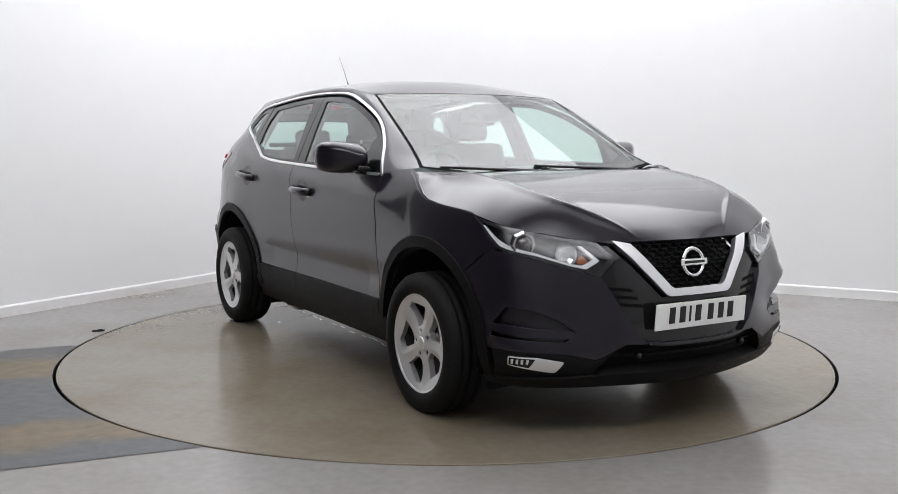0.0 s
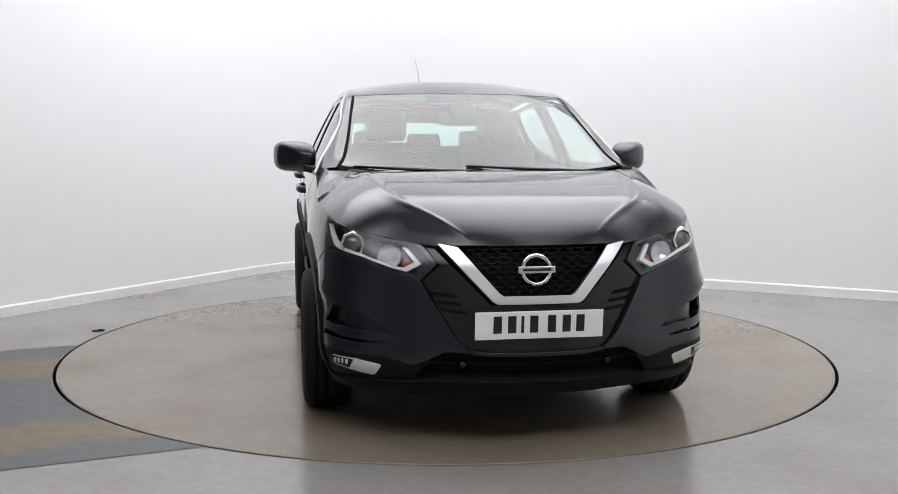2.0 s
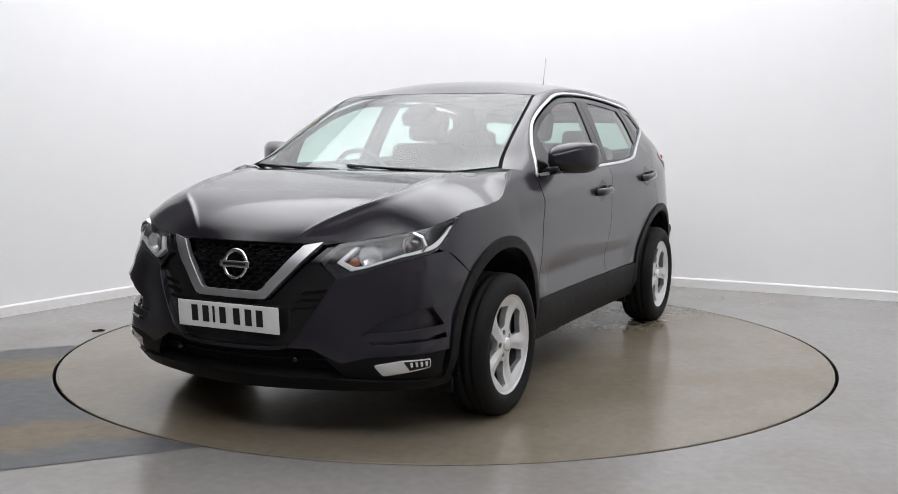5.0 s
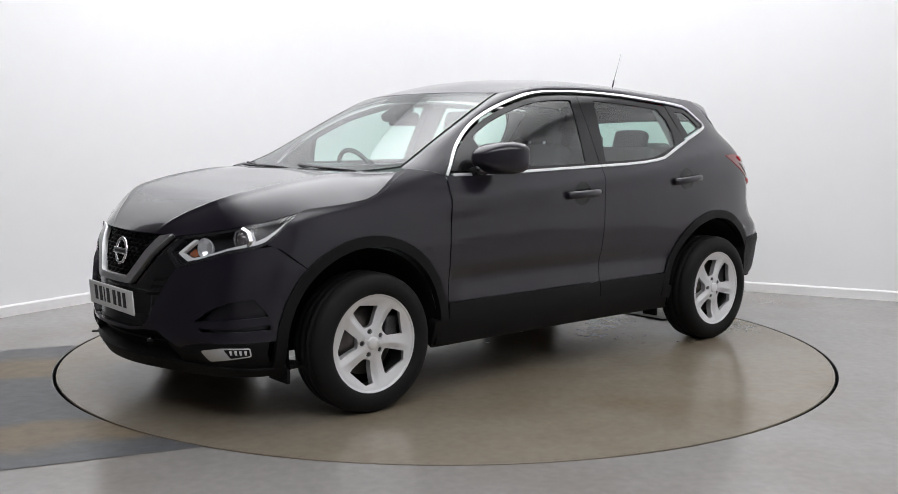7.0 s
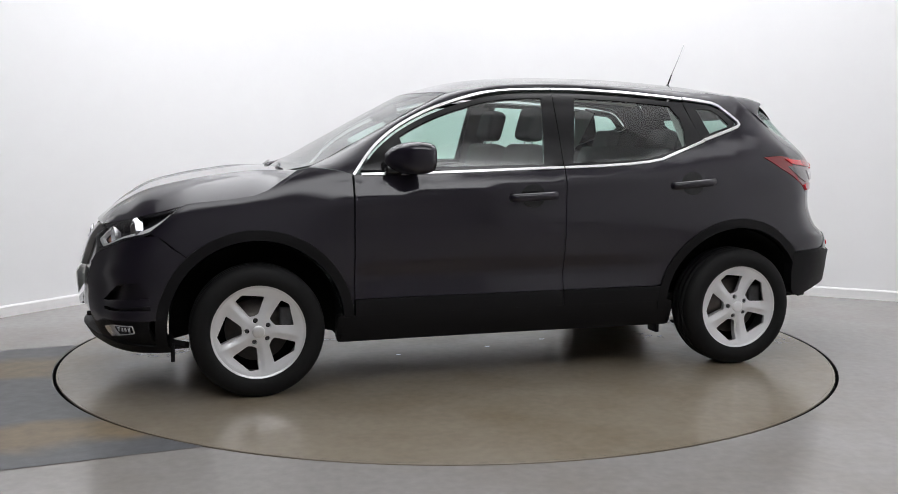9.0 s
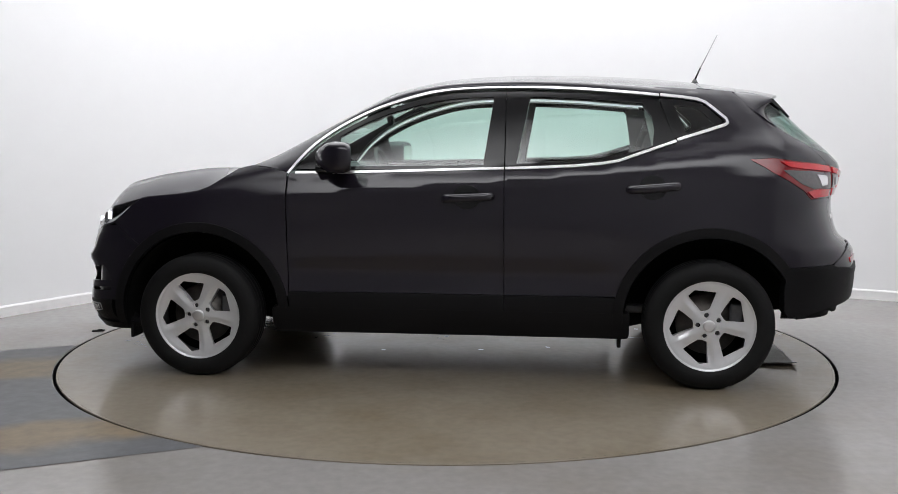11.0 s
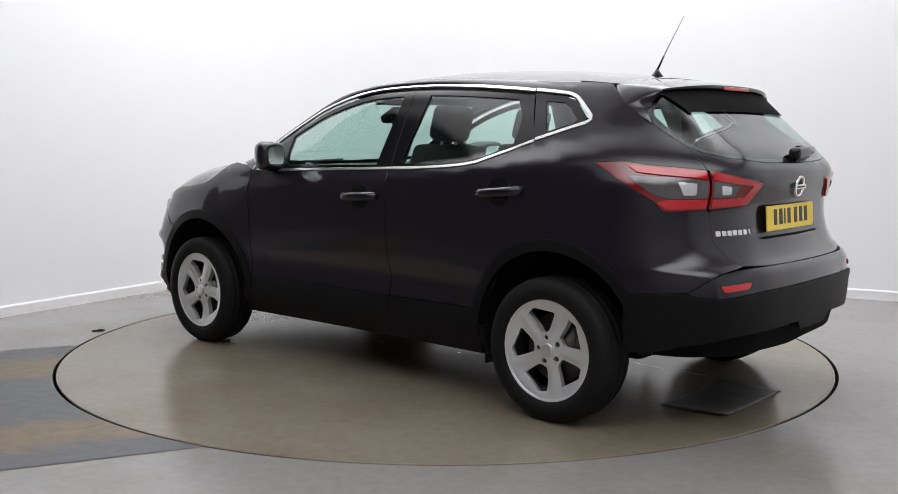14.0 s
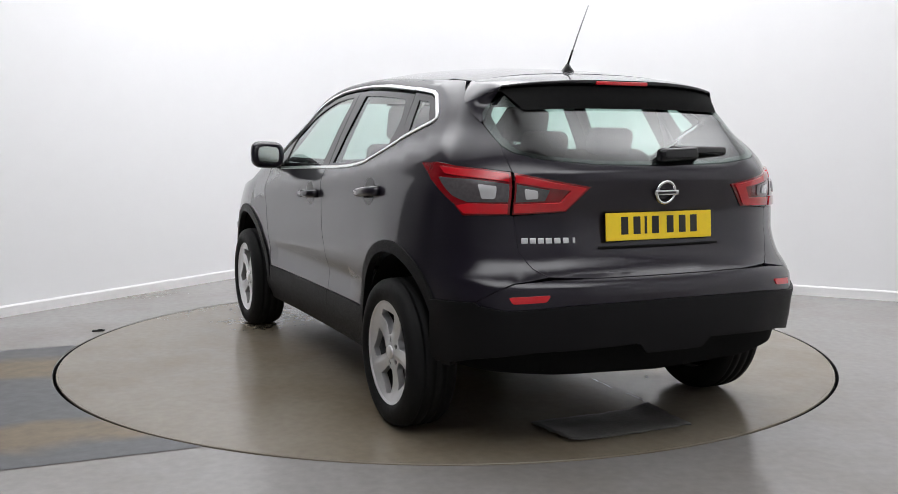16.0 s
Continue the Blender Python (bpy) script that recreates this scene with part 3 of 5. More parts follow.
me = track_mesh()
bm = bmesh.new()
bm.from_mesh(me)
for v in bm.verts:
    v.co.y = -v.co.y
bmesh.ops.recalc_face_normals(bm, faces=bm.faces)
if bm.faces[:][0].normal.z < 0:
    bmesh.ops.reverse_faces(bm, faces=bm.faces[:])
bm.to_mesh(me)
bm.free()
track = thing("floor_track", me, TRACK, "worn dark grey and brown drive-on strip in the floor", "floor strip", "structure")
track.matrix_basis = pose(-2.64, -0.21, 0, 0, 0, TRACK_DIR)

bm = bmesh.new()
box(bm, (0.075, 0.04, 0.006), (0, 0, 0.003), 0.002)
box(bm, (0.03, 0.02, 0.010), (0.01, 0, 0.007), 0.003)
stop = thing("floor_bracket", bm, DARK, "small black metal bracket on the floor at the turntable's rim", "bracket")
stop.matrix_basis = pose(-2.275, 0.405, 0, 0, 0, 10)

v, f = lathe([(TABLE_R - 0.0085, -0.0085), (TABLE_R - 0.0085, -0.25), (TABLE_R + 0.0075, -0.25), (TABLE_R + 0.0075, -0.006)], 160, axis="z")
thing("turntable_gap", mesh_from("turntable_gap", v, f), DARK, "narrow black gap round the turntable", "gap", "structure")
turntable = tagged(new("turntable"), "round grey-beige turntable flush with the floor", "turntable")
deck_mesh, band_mesh = turntable_meshes()
part("deck", deck_mesh, TABLE_PAINT, turntable, "grey-beige painted deck")
part("edge_band", band_mesh, TABLE_PAINT, turntable)


# ---- the car ----
car = tagged(new("car"), "black compact crossover car parked on the turntable", "car")


def carpart(name, data, mat, label="", parent=None):
    ob = part(name, data, mat, parent or car, label)
    if parent is None:
        ob.location = OFF
    return ob


def panel(name, poly, where, mat, label="", flip=1, parent=None, **kw):
    return carpart(name, sheet(name, poly, where, flip, **kw), mat, label, parent)


def arc_pts(cx, cz, r, a0, a1, n=14):
    return [(cx + r * math.cos(radians(a0 + (a1 - a0) * i / n)), cz + r * math.sin(radians(a0 + (a1 - a0) * i / n))) for i in range(n + 1)]


AXLE_F, AXLE_R, HUB_Z = 1.323, -1.323, 0.337
ARCH, ARCH_IN = 0.466, 0.430
UX = 2.765  # on the flank u is about UX - x
BELT = [(0.835, 1.075), (0.305, 1.090), (-0.285, 1.110)]
BELT_R = [(-0.292, 1.110), (-0.665, 1.125), (-0.86, 1.148), (-1.006, 1.198), (-1.15, 1.245)]
ROOFLINE = curve3([(0, 0.835, 0, 1.075), (1, 0.767, 0, 1.16), (2, 0.693, 0, 1.235), (3, 0.57, 0, 1.322), (4, 0.41, 0, 1.402), (5, 0.247, 0, 1.458),
                   (6, 0.08, 0, 1.499), (7, -0.09, 0, 1.517), (8, -0.365, 0, 1.522), (9, -0.62, 0, 1.513), (10, -0.825, 0, 1.499), (11, -1.06, 0, 1.478), (12, -1.27, 0, 1.452)])
EDGE = curve3([(0, 1.05, 0.745, 1.112), (1, 0.93, 0.705, 1.165), (2, 0.80, 0.68, 1.235), (3, 0.63, 0.655, 1.325), (4, 0.44, 0.63, 1.425), (5, 0.285, 0.608, 1.497),
               (6, 0.09, 0.592, 1.535), (7, -0.09, 0.585, 1.551), (8, -0.365, 0.582, 1.560), (9, -0.62, 0.582, 1.557), (10, -0.825, 0.580, 1.548), (11, -1.06, 0.575, 1.534), (12, -1.27, 0.568, 1.520), (13, -1.47, 0.56, 1.500)])
ROOF_MID = curve3([(0, 0.385, 0, 1.511), (1, 0.2, 0, 1.563), (2, 0.0, 0, 1.596), (3, -0.3, 0, 1.612), (4, -0.6, 0, 1.612), (5, -0.9, 0, 1.602), (6, -1.2, 0, 1.580), (7, -1.5, 0, 1.543)])


def roofline_poly(a, b, n):
    t = np.linspace(a, b, n)
    return [(float(p[0]), float(p[2])) for p in ROOFLINE(t)]


def roof_t_at(x):
    t = np.linspace(0, 12, 600)
    return float(t[np.argmin(np.abs(ROOFLINE(t)[:, 0] - x))])


# bonnet
HOOD_EDGE = curve3([(0, 0.40, 0, 0.824), (0.12, 0.52, 0, 0.838), (0.25, 0.66, 0, 0.862), (0.38, 0.80, 0, 0.888), (0.52, 0.97, 0, 0.923), (0.64, 1.14, 0, 0.947),
                    (0.76, 1.30, 0, 0.962), (0.86, 1.44, 0, 0.978), (0.93, 1.49, 0, 1.03), (1.0, 1.42, 0, 1.098)])
HOOD_MID = curve3([(0, 2.092, 0, 0.826), (0.08, 2.03, 0, 0.878), (0.2, 1.935, 0, 0.938), (0.35, 1.80, 0, 0.998), (0.5, 1.64, 0, 1.038), (0.7, 1.42, 0, 1.074), (0.85, 1.26, 0, 1.094), (1, 1.15, 0, 1.099)])


def hood_half(s, t):
    e = HOOD_EDGE(s)
    edge = skin(e[:, 0], e[:, 2])
    mid = HOOD_MID(s)
    k = np.clip(1 - s * 6, 0, 1)
    bow = t ** (2.0 - 0.6 * k)
    x = mid[:, 0] + (edge[:, 0] - mid[:, 0]) * bow
    y = edge[:, 1] * t
    fold = 0.62 + 0.10 * np.clip(s * 3, 0, 1)
    step = 0.004 * np.clip(s * 5, 0, 1)
    fall = mid[:, 2] - step - edge[:, 2]
    outer = np.clip((t - fold) / (1 - fold), 0, 1)
    ridge = 0.007 * np.exp(-((t - fold) / 0.032) ** 2) * np.clip(s * 5, 0, 1) * np.clip((1 - s) * 5, 0, 1)
    z = mid[:, 2] - step * np.clip(t / fold, 0, 1) ** 2 - fall * (0.30 * outer + 0.70 * outer ** 1.8) + ridge
    return np.column_stack([x, y, z])


def hood(s, t):
    t2 = t * 2 - 1
    p = hood_half(s, np.abs(t2))
    p[:, 1] *= np.sign(t2)
    return p


carpart("bonnet", patch("bonnet", hood, 64, 141, 0.02), PAINT, "bonnet with two raised creases")


# roof
def roof(s, t):
    t2 = t * 2 - 1
    v = np.abs(t2)
    mid, e = ROOF_MID(s * 7), EDGE(5 + s * 8)
    x = mid[:, 0] + (e[:, 0] - mid[:, 0]) * v ** 2
    return np.column_stack([x, e[:, 1] * t2, mid[:, 2] + (e[:, 2] - mid[:, 2]) * v ** 2.6])


carpart("roof", patch("roof", roof, 40, 41, 0.02), PAINT)


def headlining(s, t):
    p = roof(s * 0.94, 0.03 + 0.94 * t)
    p[:, 2] -= 0.045
    return p


carpart("headlining", patch("headlining", headlining, 16, 17), HEADLINER, "pale fabric headlining")


# windscreen
def screen(s, t, inset=0.0):
    t2 = t * 2 - 1
    e = EDGE(0.15 + s * (4.85 - 0.0))
    mid = np.column_stack([1.175 + (0.385 - 1.175) * s, 0 * s, 1.068 + (1.511 - 1.068) * s + 0.006 * np.sin(np.pi * s)])
    v = np.abs(t2)
    x = mid[:, 0] + (e[:, 0] - mid[:, 0]) * v ** 2.2
    z = mid[:, 2] + (e[:, 2] - mid[:, 2]) * v ** 2.2
    return np.column_stack([x, e[:, 1] * t2, z])


ws = carpart("windscreen", patch("windscreen", lambda s, t: screen(0.02 + s * 0.97, 0.012 + t * 0.976), 24, 33), GLASS_FRONT, "clear faintly green windscreen")
ws.visible_shadow = False


def band(name, s0, s1, t0, t1, parent):
    def fn(s, t):
        p = screen(s0 + (s1 - s0) * s, t0 + (t1 - t0) * t)
        p[:, 2] -= 0.004
        p[:, 0] -= 0.003
        return p
    return carpart(name, patch(name, fn, 16, 17), DARK, "", None)


for a in ((0.955, 1.0, 0.0, 1.0), (0.0, 0.10, 0.0, 1.0), (0.0, 1.0, 0.0, 0.022), (0.0, 1.0, 0.978, 1.0)):
    band("screen_border", *a, ws)
band("mirror_mount", 0.885, 0.965, 0.33, 0.67, ws)


def side_of(flip):
    """All panels of one flank."""
    # wing
    wing = [(1.648, 0.940), (1.60, 0.948), (1.45, 0.962), (1.325, 0.980), (1.26, 1.005), (1.19, 1.05), (1.115, 1.098), (1.05, 1.112), (0.93, 1.10), (0.848, 1.078), (0.848, 0.90), (0.845, 0.58)]
    wing += [(0.845, 0.43)] + arc_pts(AXLE_F, HUB_Z, ARCH, 168, 48, 20) + [(1.672, 0.71), (1.762, 0.782), (1.815, 0.803), (1.715, 0.886)]
    panel("front_wing", wing, flank, PAINT, flip=flip)
    # doors
    lower = 0.455
    door = BELT + [(-0.287, 0.78), (-0.287, lower), (0.838, lower), (0.838, 0.90)]
    fd = panel("front_door", door, flank, PAINT, "", flip)
    rear = BELT_R + [(-1.226, 1.10), (-1.226, 0.96), (-1.135, 0.825)] + arc_pts(AXLE_R, HUB_Z, ARCH, 66, 15, 10) + [(-0.293, lower), (-0.293, 0.78)]
    rd = panel("rear_door", rear, flank, PAINT, "", flip)
    # lower door mouldings and sill
    for owner, x0, x1 in ((fd, 0.838, -0.287), (rd, -0.293, -0.872)):
        panel("door_moulding", rounded([(x0, lower - 0.005), (x1, lower - 0.005), (x1, 0.372), (x0, 0.372)], 0.006), flank, PLASTIC, "matt black lower moulding", flip, owner, lift=0.008, depth=0.02)
    panel("sill", rounded([(0.93, 0.372), (-0.93, 0.372), (-0.93, 0.235), (0.93, 0.235)], 0.02), flank, PLASTIC, "matt black sill cladding", flip, lift=0.006, depth=0.05)
    # arches
    for cx, a0, a1, l1 in ((AXLE_F, -10, 176, 192), (AXLE_R, -2, 177, 176)):
        ring = arc_pts(cx, HUB_Z, ARCH + 0.012, a0, a1, 36) + arc_pts(cx, HUB_Z, ARCH_IN, a1, a0, 36)
        panel("arch_trim", ring, flank, PLASTIC, "matt black wheel arch trim", flip, lift=0.010, depth=0.035, step=0.022)
        # liner
        verts, faces = [], []
        n = 28
        for i in range(n + 1):
            a = radians(-12 + (l1 + 12) * i / n)
            for y in (0.87, 0.60, 0.56):
                rr = 0.418 if y > 0.57 else 0.05
                verts.append((cx + rr * math.cos(a), flip * (y - (0.02 if y > 0.8 else 0)), HUB_Z + rr * math.sin(a)))
        for i in range(n):
            for k in range(2):
                q = (i * 3 + k, i * 3 + k + 1, i * 3 + k + 4, i * 3 + k + 3)
                faces.append(q)
        carpart("arch_liner", mesh_from("arch_liner", verts, faces), DARK, "black inner wheel housing")
    # rear quarter with the rear pillar, round the corner to the tailgate
    q = [(UX + 1.144, 0.822), (3.999, 0.96), (3.999, 1.10), (3.923, 1.247), (4.03, 1.288), (4.18, 1.322), (4.262, 1.35), (4.25, 1.40), (4.20, 1.446), (4.06, 1.470), (3.92, 1.484),
         (3.92, 1.524), (4.20, 1.514), (4.47, 1.505), (4.592, 1.500), (4.618, 1.45), (4.652, 1.402), (4.70, 1.362), (4.765, 1.32), (4.85, 1.246), (4.873, 1.222), (4.90, 1.128), (4.77, 1.140), (4.41, 1.163), (4.285, 1.157),
         (4.40, 1.085), (4.63, 0.995), (4.69, 0.953), (4.905, 0.958), (4.925, 0.95), (4.935, 0.82), (4.985, 0.755), (5.03, 0.728), (4.89, 0.708), (4.82, 0.682), (4.73, 0.632), (4.47, 0.617)]
    q += [(UX - x, z) for x, z in arc_pts(AXLE_R, HUB_Z, ARCH, 142, 67, 14)]
    panel("rear_quarter", q, around, PAINT, flip=flip)
    # pillar and roof rail
    n_t = 40

    def rail(s, t):
        g = ROOFLINE(np.clip(s * 12, 0, 12))
        gp = flank(np.column_stack([g[:, 0], np.maximum(g[:, 2], 0.9)]))[0]
        e = EDGE(s * 12)
        p = gp + (e - gp) * t[:, None]
        out = np.column_stack([0 * s, np.sin(np.pi * t) * 0.012, np.sin(np.pi * t) * 0.010])
        p = p + out
        p[:, 1] *= flip
        return p
    me = patch("roof_rail", (lambda s, t: rail(s, 1 - t)) if flip == 1 else rail, n_t, 7)
    carpart("roof_rail", me, PAINT)

    # side glass, each with its black frame
    front_top = roofline_poly(0.55, roof_t_at(-0.285), 22)
    shrink = lambda pts, d: [(x, z - d) for x, z in pts]
    frame = [(0.80, 1.10)] + shrink(front_top, 0.02) + [(-0.285, 1.115), (0.3, 1.097)]
    glass_f = [(0.555, 1.112)] + [(x, z - 0.045) for x, z in roofline_poly(2.9, roof_t_at(-0.215), 16)] + [(-0.225, 1.470), (-0.180, 1.122), (0.2, 1.115)]
    panel("window_frame", frame, flank, GLOSS_BLACK, "gloss black window frame", flip, fd, holes=[glass_f], lift=-0.004, depth=0.02, step=0.025)
    g = panel("window", glass_f, flank, GLASS_SIDE, "faintly green door glass", flip, fd, lift=-0.010, depth=0)
    g.visible_shadow = False
    rear_top = roofline_poly(roof_t_at(-0.292), roof_t_at(-1.07), 16)
    frame = [(-0.292, 1.115)] + shrink(rear_top, 0.02) + [(-1.105, 1.35), (-1.145, 1.252), (-1.0, 1.205), (-0.86, 1.155), (-0.665, 1.132)]
    glass_r = [(-0.345, 1.130)] + [(x, z - 0.045) for x, z in roofline_poly(roof_t_at(-0.41), roof_t_at(-0.985), 10)] + [(-1.035, 1.37), (-1.045, 1.31), (-1.035, 1.222), (-0.87, 1.172), (-0.775, 1.150), (-0.6, 1.137)]
    panel("window_frame", frame, flank, GLOSS_BLACK, "gloss black window frame", flip, rd, holes=[glass_r], lift=-0.004, depth=0.02, step=0.025)
    g = panel("window", glass_r, flank, GLASS_SIDE, "faintly green door glass", flip, rd, lift=-0.010, depth=0)
    g.visible_shadow = False
    quarter = [(-1.075, 1.465), (-1.25, 1.445), (-1.31, 1.42), (-1.385, 1.35), (-1.375, 1.335), (-1.27, 1.302), (-1.14, 1.262)]
    qg = [(-1.145, 1.428), (-1.245, 1.422), (-1.29, 1.395), (-1.345, 1.338), (-1.33, 1.325), (-1.26, 1.305), (-1.20, 1.287)]
    qf = panel("quarter_window", quarter, flank, GLOSS_BLACK, "fixed rear quarter window in a gloss black frame", flip, holes=[qg], lift=-0.003, depth=0.02, step=0.02)
    g = panel("pane", qg, flank, GLASS_SIDE, "faintly green pane", flip, qf, lift=-0.008, depth=0, step=0.02)
    g.visible_shadow = False
    # bright strip round the windows
    def strip(line, w, owner, name="chrome_strip"):
        outer = line
        pts2 = [Vector(p) for p in line]
        inner = []
        for i, p in enumerate(pts2):
            d = (pts2[min(i + 1, len(pts2) - 1)] - pts2[max(i - 1, 0)]).normalized()
            inner.append(tuple(p + Vector((d.y, -d.x)) * w))
        panel(name, list(outer) + inner[::-1], flank, STRIP_CHROME, "bright chrome window strip", flip, owner, lift=0.006, depth=0.012, step=0.02)
    top_f = [(x, z) for x, z in roofline_poly(0.0, roof_t_at(-0.283), 40)]
    strip([(x, z - 0.004) for x, z in top_f][::-1], -0.0115, fd)
    strip([(x, z - 0.004) for x, z in roofline_poly(roof_t_at(-0.293), roof_t_at(-1.07), 20)][::-1], -0.0115, rd)
    strip([(-1.077, 1.474), (-1.18, 1.463), (-1.26, 1.452), (-1.30, 1.437), (-1.345, 1.40), (-1.40, 1.352), (-1.405, 1.340), (-1.39, 1.330), (-1.30, 1.302), (-1.155, 1.257)][::-1], -0.0125, qf)
    strip([(0.80, 1.083), (0.55, 1.086), (0.305, 1.092), (-0.284, 1.110)], -0.011, fd)
    strip([(-0.293, 1.110), (-0.5, 1.117), (-0.665, 1.126), (-0.78, 1.137), (-0.86, 1.150), (-1.006, 1.200), (-1.148, 1.250)], -0.011, rd)
    # handles
    for owner, cx, cz, tilt in ((fd, -0.10, 0.957, 2), (rd, -1.03, 1.012, 4)):
        # flat disc on the door skin, black in place of the hollow's shade
        cup = [(cx + 0.068 * math.cos(a), cz + 0.002 + 0.062 * math.sin(a)) for a in np.linspace(0, 2 * math.pi, 24, endpoint=False)]
        panel("handle_cup", cup, flank, GLOSS_BLACK, "flat glossy black disc for the shaded handle cup", flip, owner, lift=0.001, depth=0.004, step=0.015)
        y = float(flank([(cx, cz)])[0][0][1])
        line = [(cx + dx, flip * (y + dy), cz + dx * -math.tan(radians(tilt))) for dx, dy in ((0.118, -0.005), (0.110, 0.018), (0.08, 0.031), (0.02, 0.036), (-0.04, 0.036), (-0.09, 0.031), (-0.120, 0.016), (-0.126, -0.005))]
        v, f = tube(line, 0.0175, 12)
        v = [Vector((p.x, p.y, cz + (p.z - cz) * 1.25)) for p in v]
        carpart("door_handle", mesh_from("door_handle", v, f), PAINT, "black door handle", owner)
    # mirror
    verts, faces = [], []
    secs = [(0.475, 0.070, 0.050, 0.940), (0.48, 0.082, 0.060, 0.940), (0.52, 0.094, 0.068, 0.942), (0.58, 0.096, 0.071, 0.940), (0.64, 0.088, 0.064, 0.930), (0.69, 0.066, 0.046, 0.915), (0.725, 0.035, 0.024, 0.90), (0.735, 0.012, 0.008, 0.895)]
    k = 20
    for x, w, h, yc in secs:
        for i in range(k):
            a = 2 * math.pi * i / k
            ca, sa = math.cos(a), math.sin(a)
            yy = yc + 0.012 + 1.12 * w * math.copysign(abs(ca) ** 0.55, ca) + x * 0 - (x - 0.48) * 0.10
            zz = 1.158 + 1.15 * h * math.copysign(abs(sa) ** 0.6, sa) + 0.10 * (yy - yc) * 0.4
            verts.append((0.585 + (x - 0.605) * 0.74 - 0.25 * (yy - yc), flip * yy, zz))
    for s in range(len(secs) - 1):
        for i in range(k):
            j = (i + 1) % k
            quad = (s * k + i, s * k + j, (s + 1) * k + j, (s + 1) * k + i)
            faces.append(quad if flip == 1 else quad[::-1])
    end = [(len(secs) - 1) * k + i for i in range(k)]
    faces.append(tuple(end) if flip == 1 else tuple(end[::-1]))
    back = list(range(k))
    faces.append(tuple(back[::-1]) if flip == 1 else tuple(back))
    mir = carpart("door_mirror", mesh_from("door_mirror", verts, faces), PAINT, "black door mirror")
    verts2 = [Vector(verts[i]) for i in range(k)]
    c = sum(verts2, Vector()) / k
    gl = [c + (v - c) * 0.86 + Vector((-0.003, 0, 0)) for v in verts2]
    carpart("mirror_glass", mesh_from("mirror_glass", gl, [tuple(range(k))[::-1] if flip == 1 else tuple(range(k))], smooth=False), MIRROR, "mirror glass", mir)
    bm = soft_box((0.09, 0.14, 0.045), (0.64, flip * 0.83, 1.088), 0.018, 3, pose(0, 0, 0, flip * 14, 0, 0))
    carpart("mirror_foot", bm, GLOSS_BLACK, "gloss black mirror foot", mir)


for flip in (1, -1):
    side_of(flip)

# ---- nose ----
def u_at(x, z):
    """Arc along the skin at which it has the length x, at height z."""
    us = np.linspace(0.62, 2.6, 800)
    return float(us[np.argmin(np.abs(skin(us, np.full(800, z))[:, 0] - x))])


# painted bumper sides with their ducts
def brow_form(q):
    """Swelling over the duct and a hollow round it."""
    u, z = np.abs(q[:, 0]), q[:, 1]
    over = np.clip((u - 0.48) / 0.15, 0, 1) * np.clip((1.06 - u) / 0.12, 0, 1)
    line = 0.612 + 0.10 * (u - 0.75)
    # raised edge beside the black middle
    off = ((u - 0.275) * 0.814 - (z - 0.402) * 0.581)
    edge = 0.012 * np.exp(-(off / 0.028) ** 2) * np.clip((z - 0.40) / 0.06, 0, 1) * np.clip((0.70 - z) / 0.05, 0, 1)
    return edge + over * (0.020 * np.exp(-((z - line) / 0.032) ** 2) - 0.010 * np.exp(-((z - line + 0.09) / 0.05) ** 2))


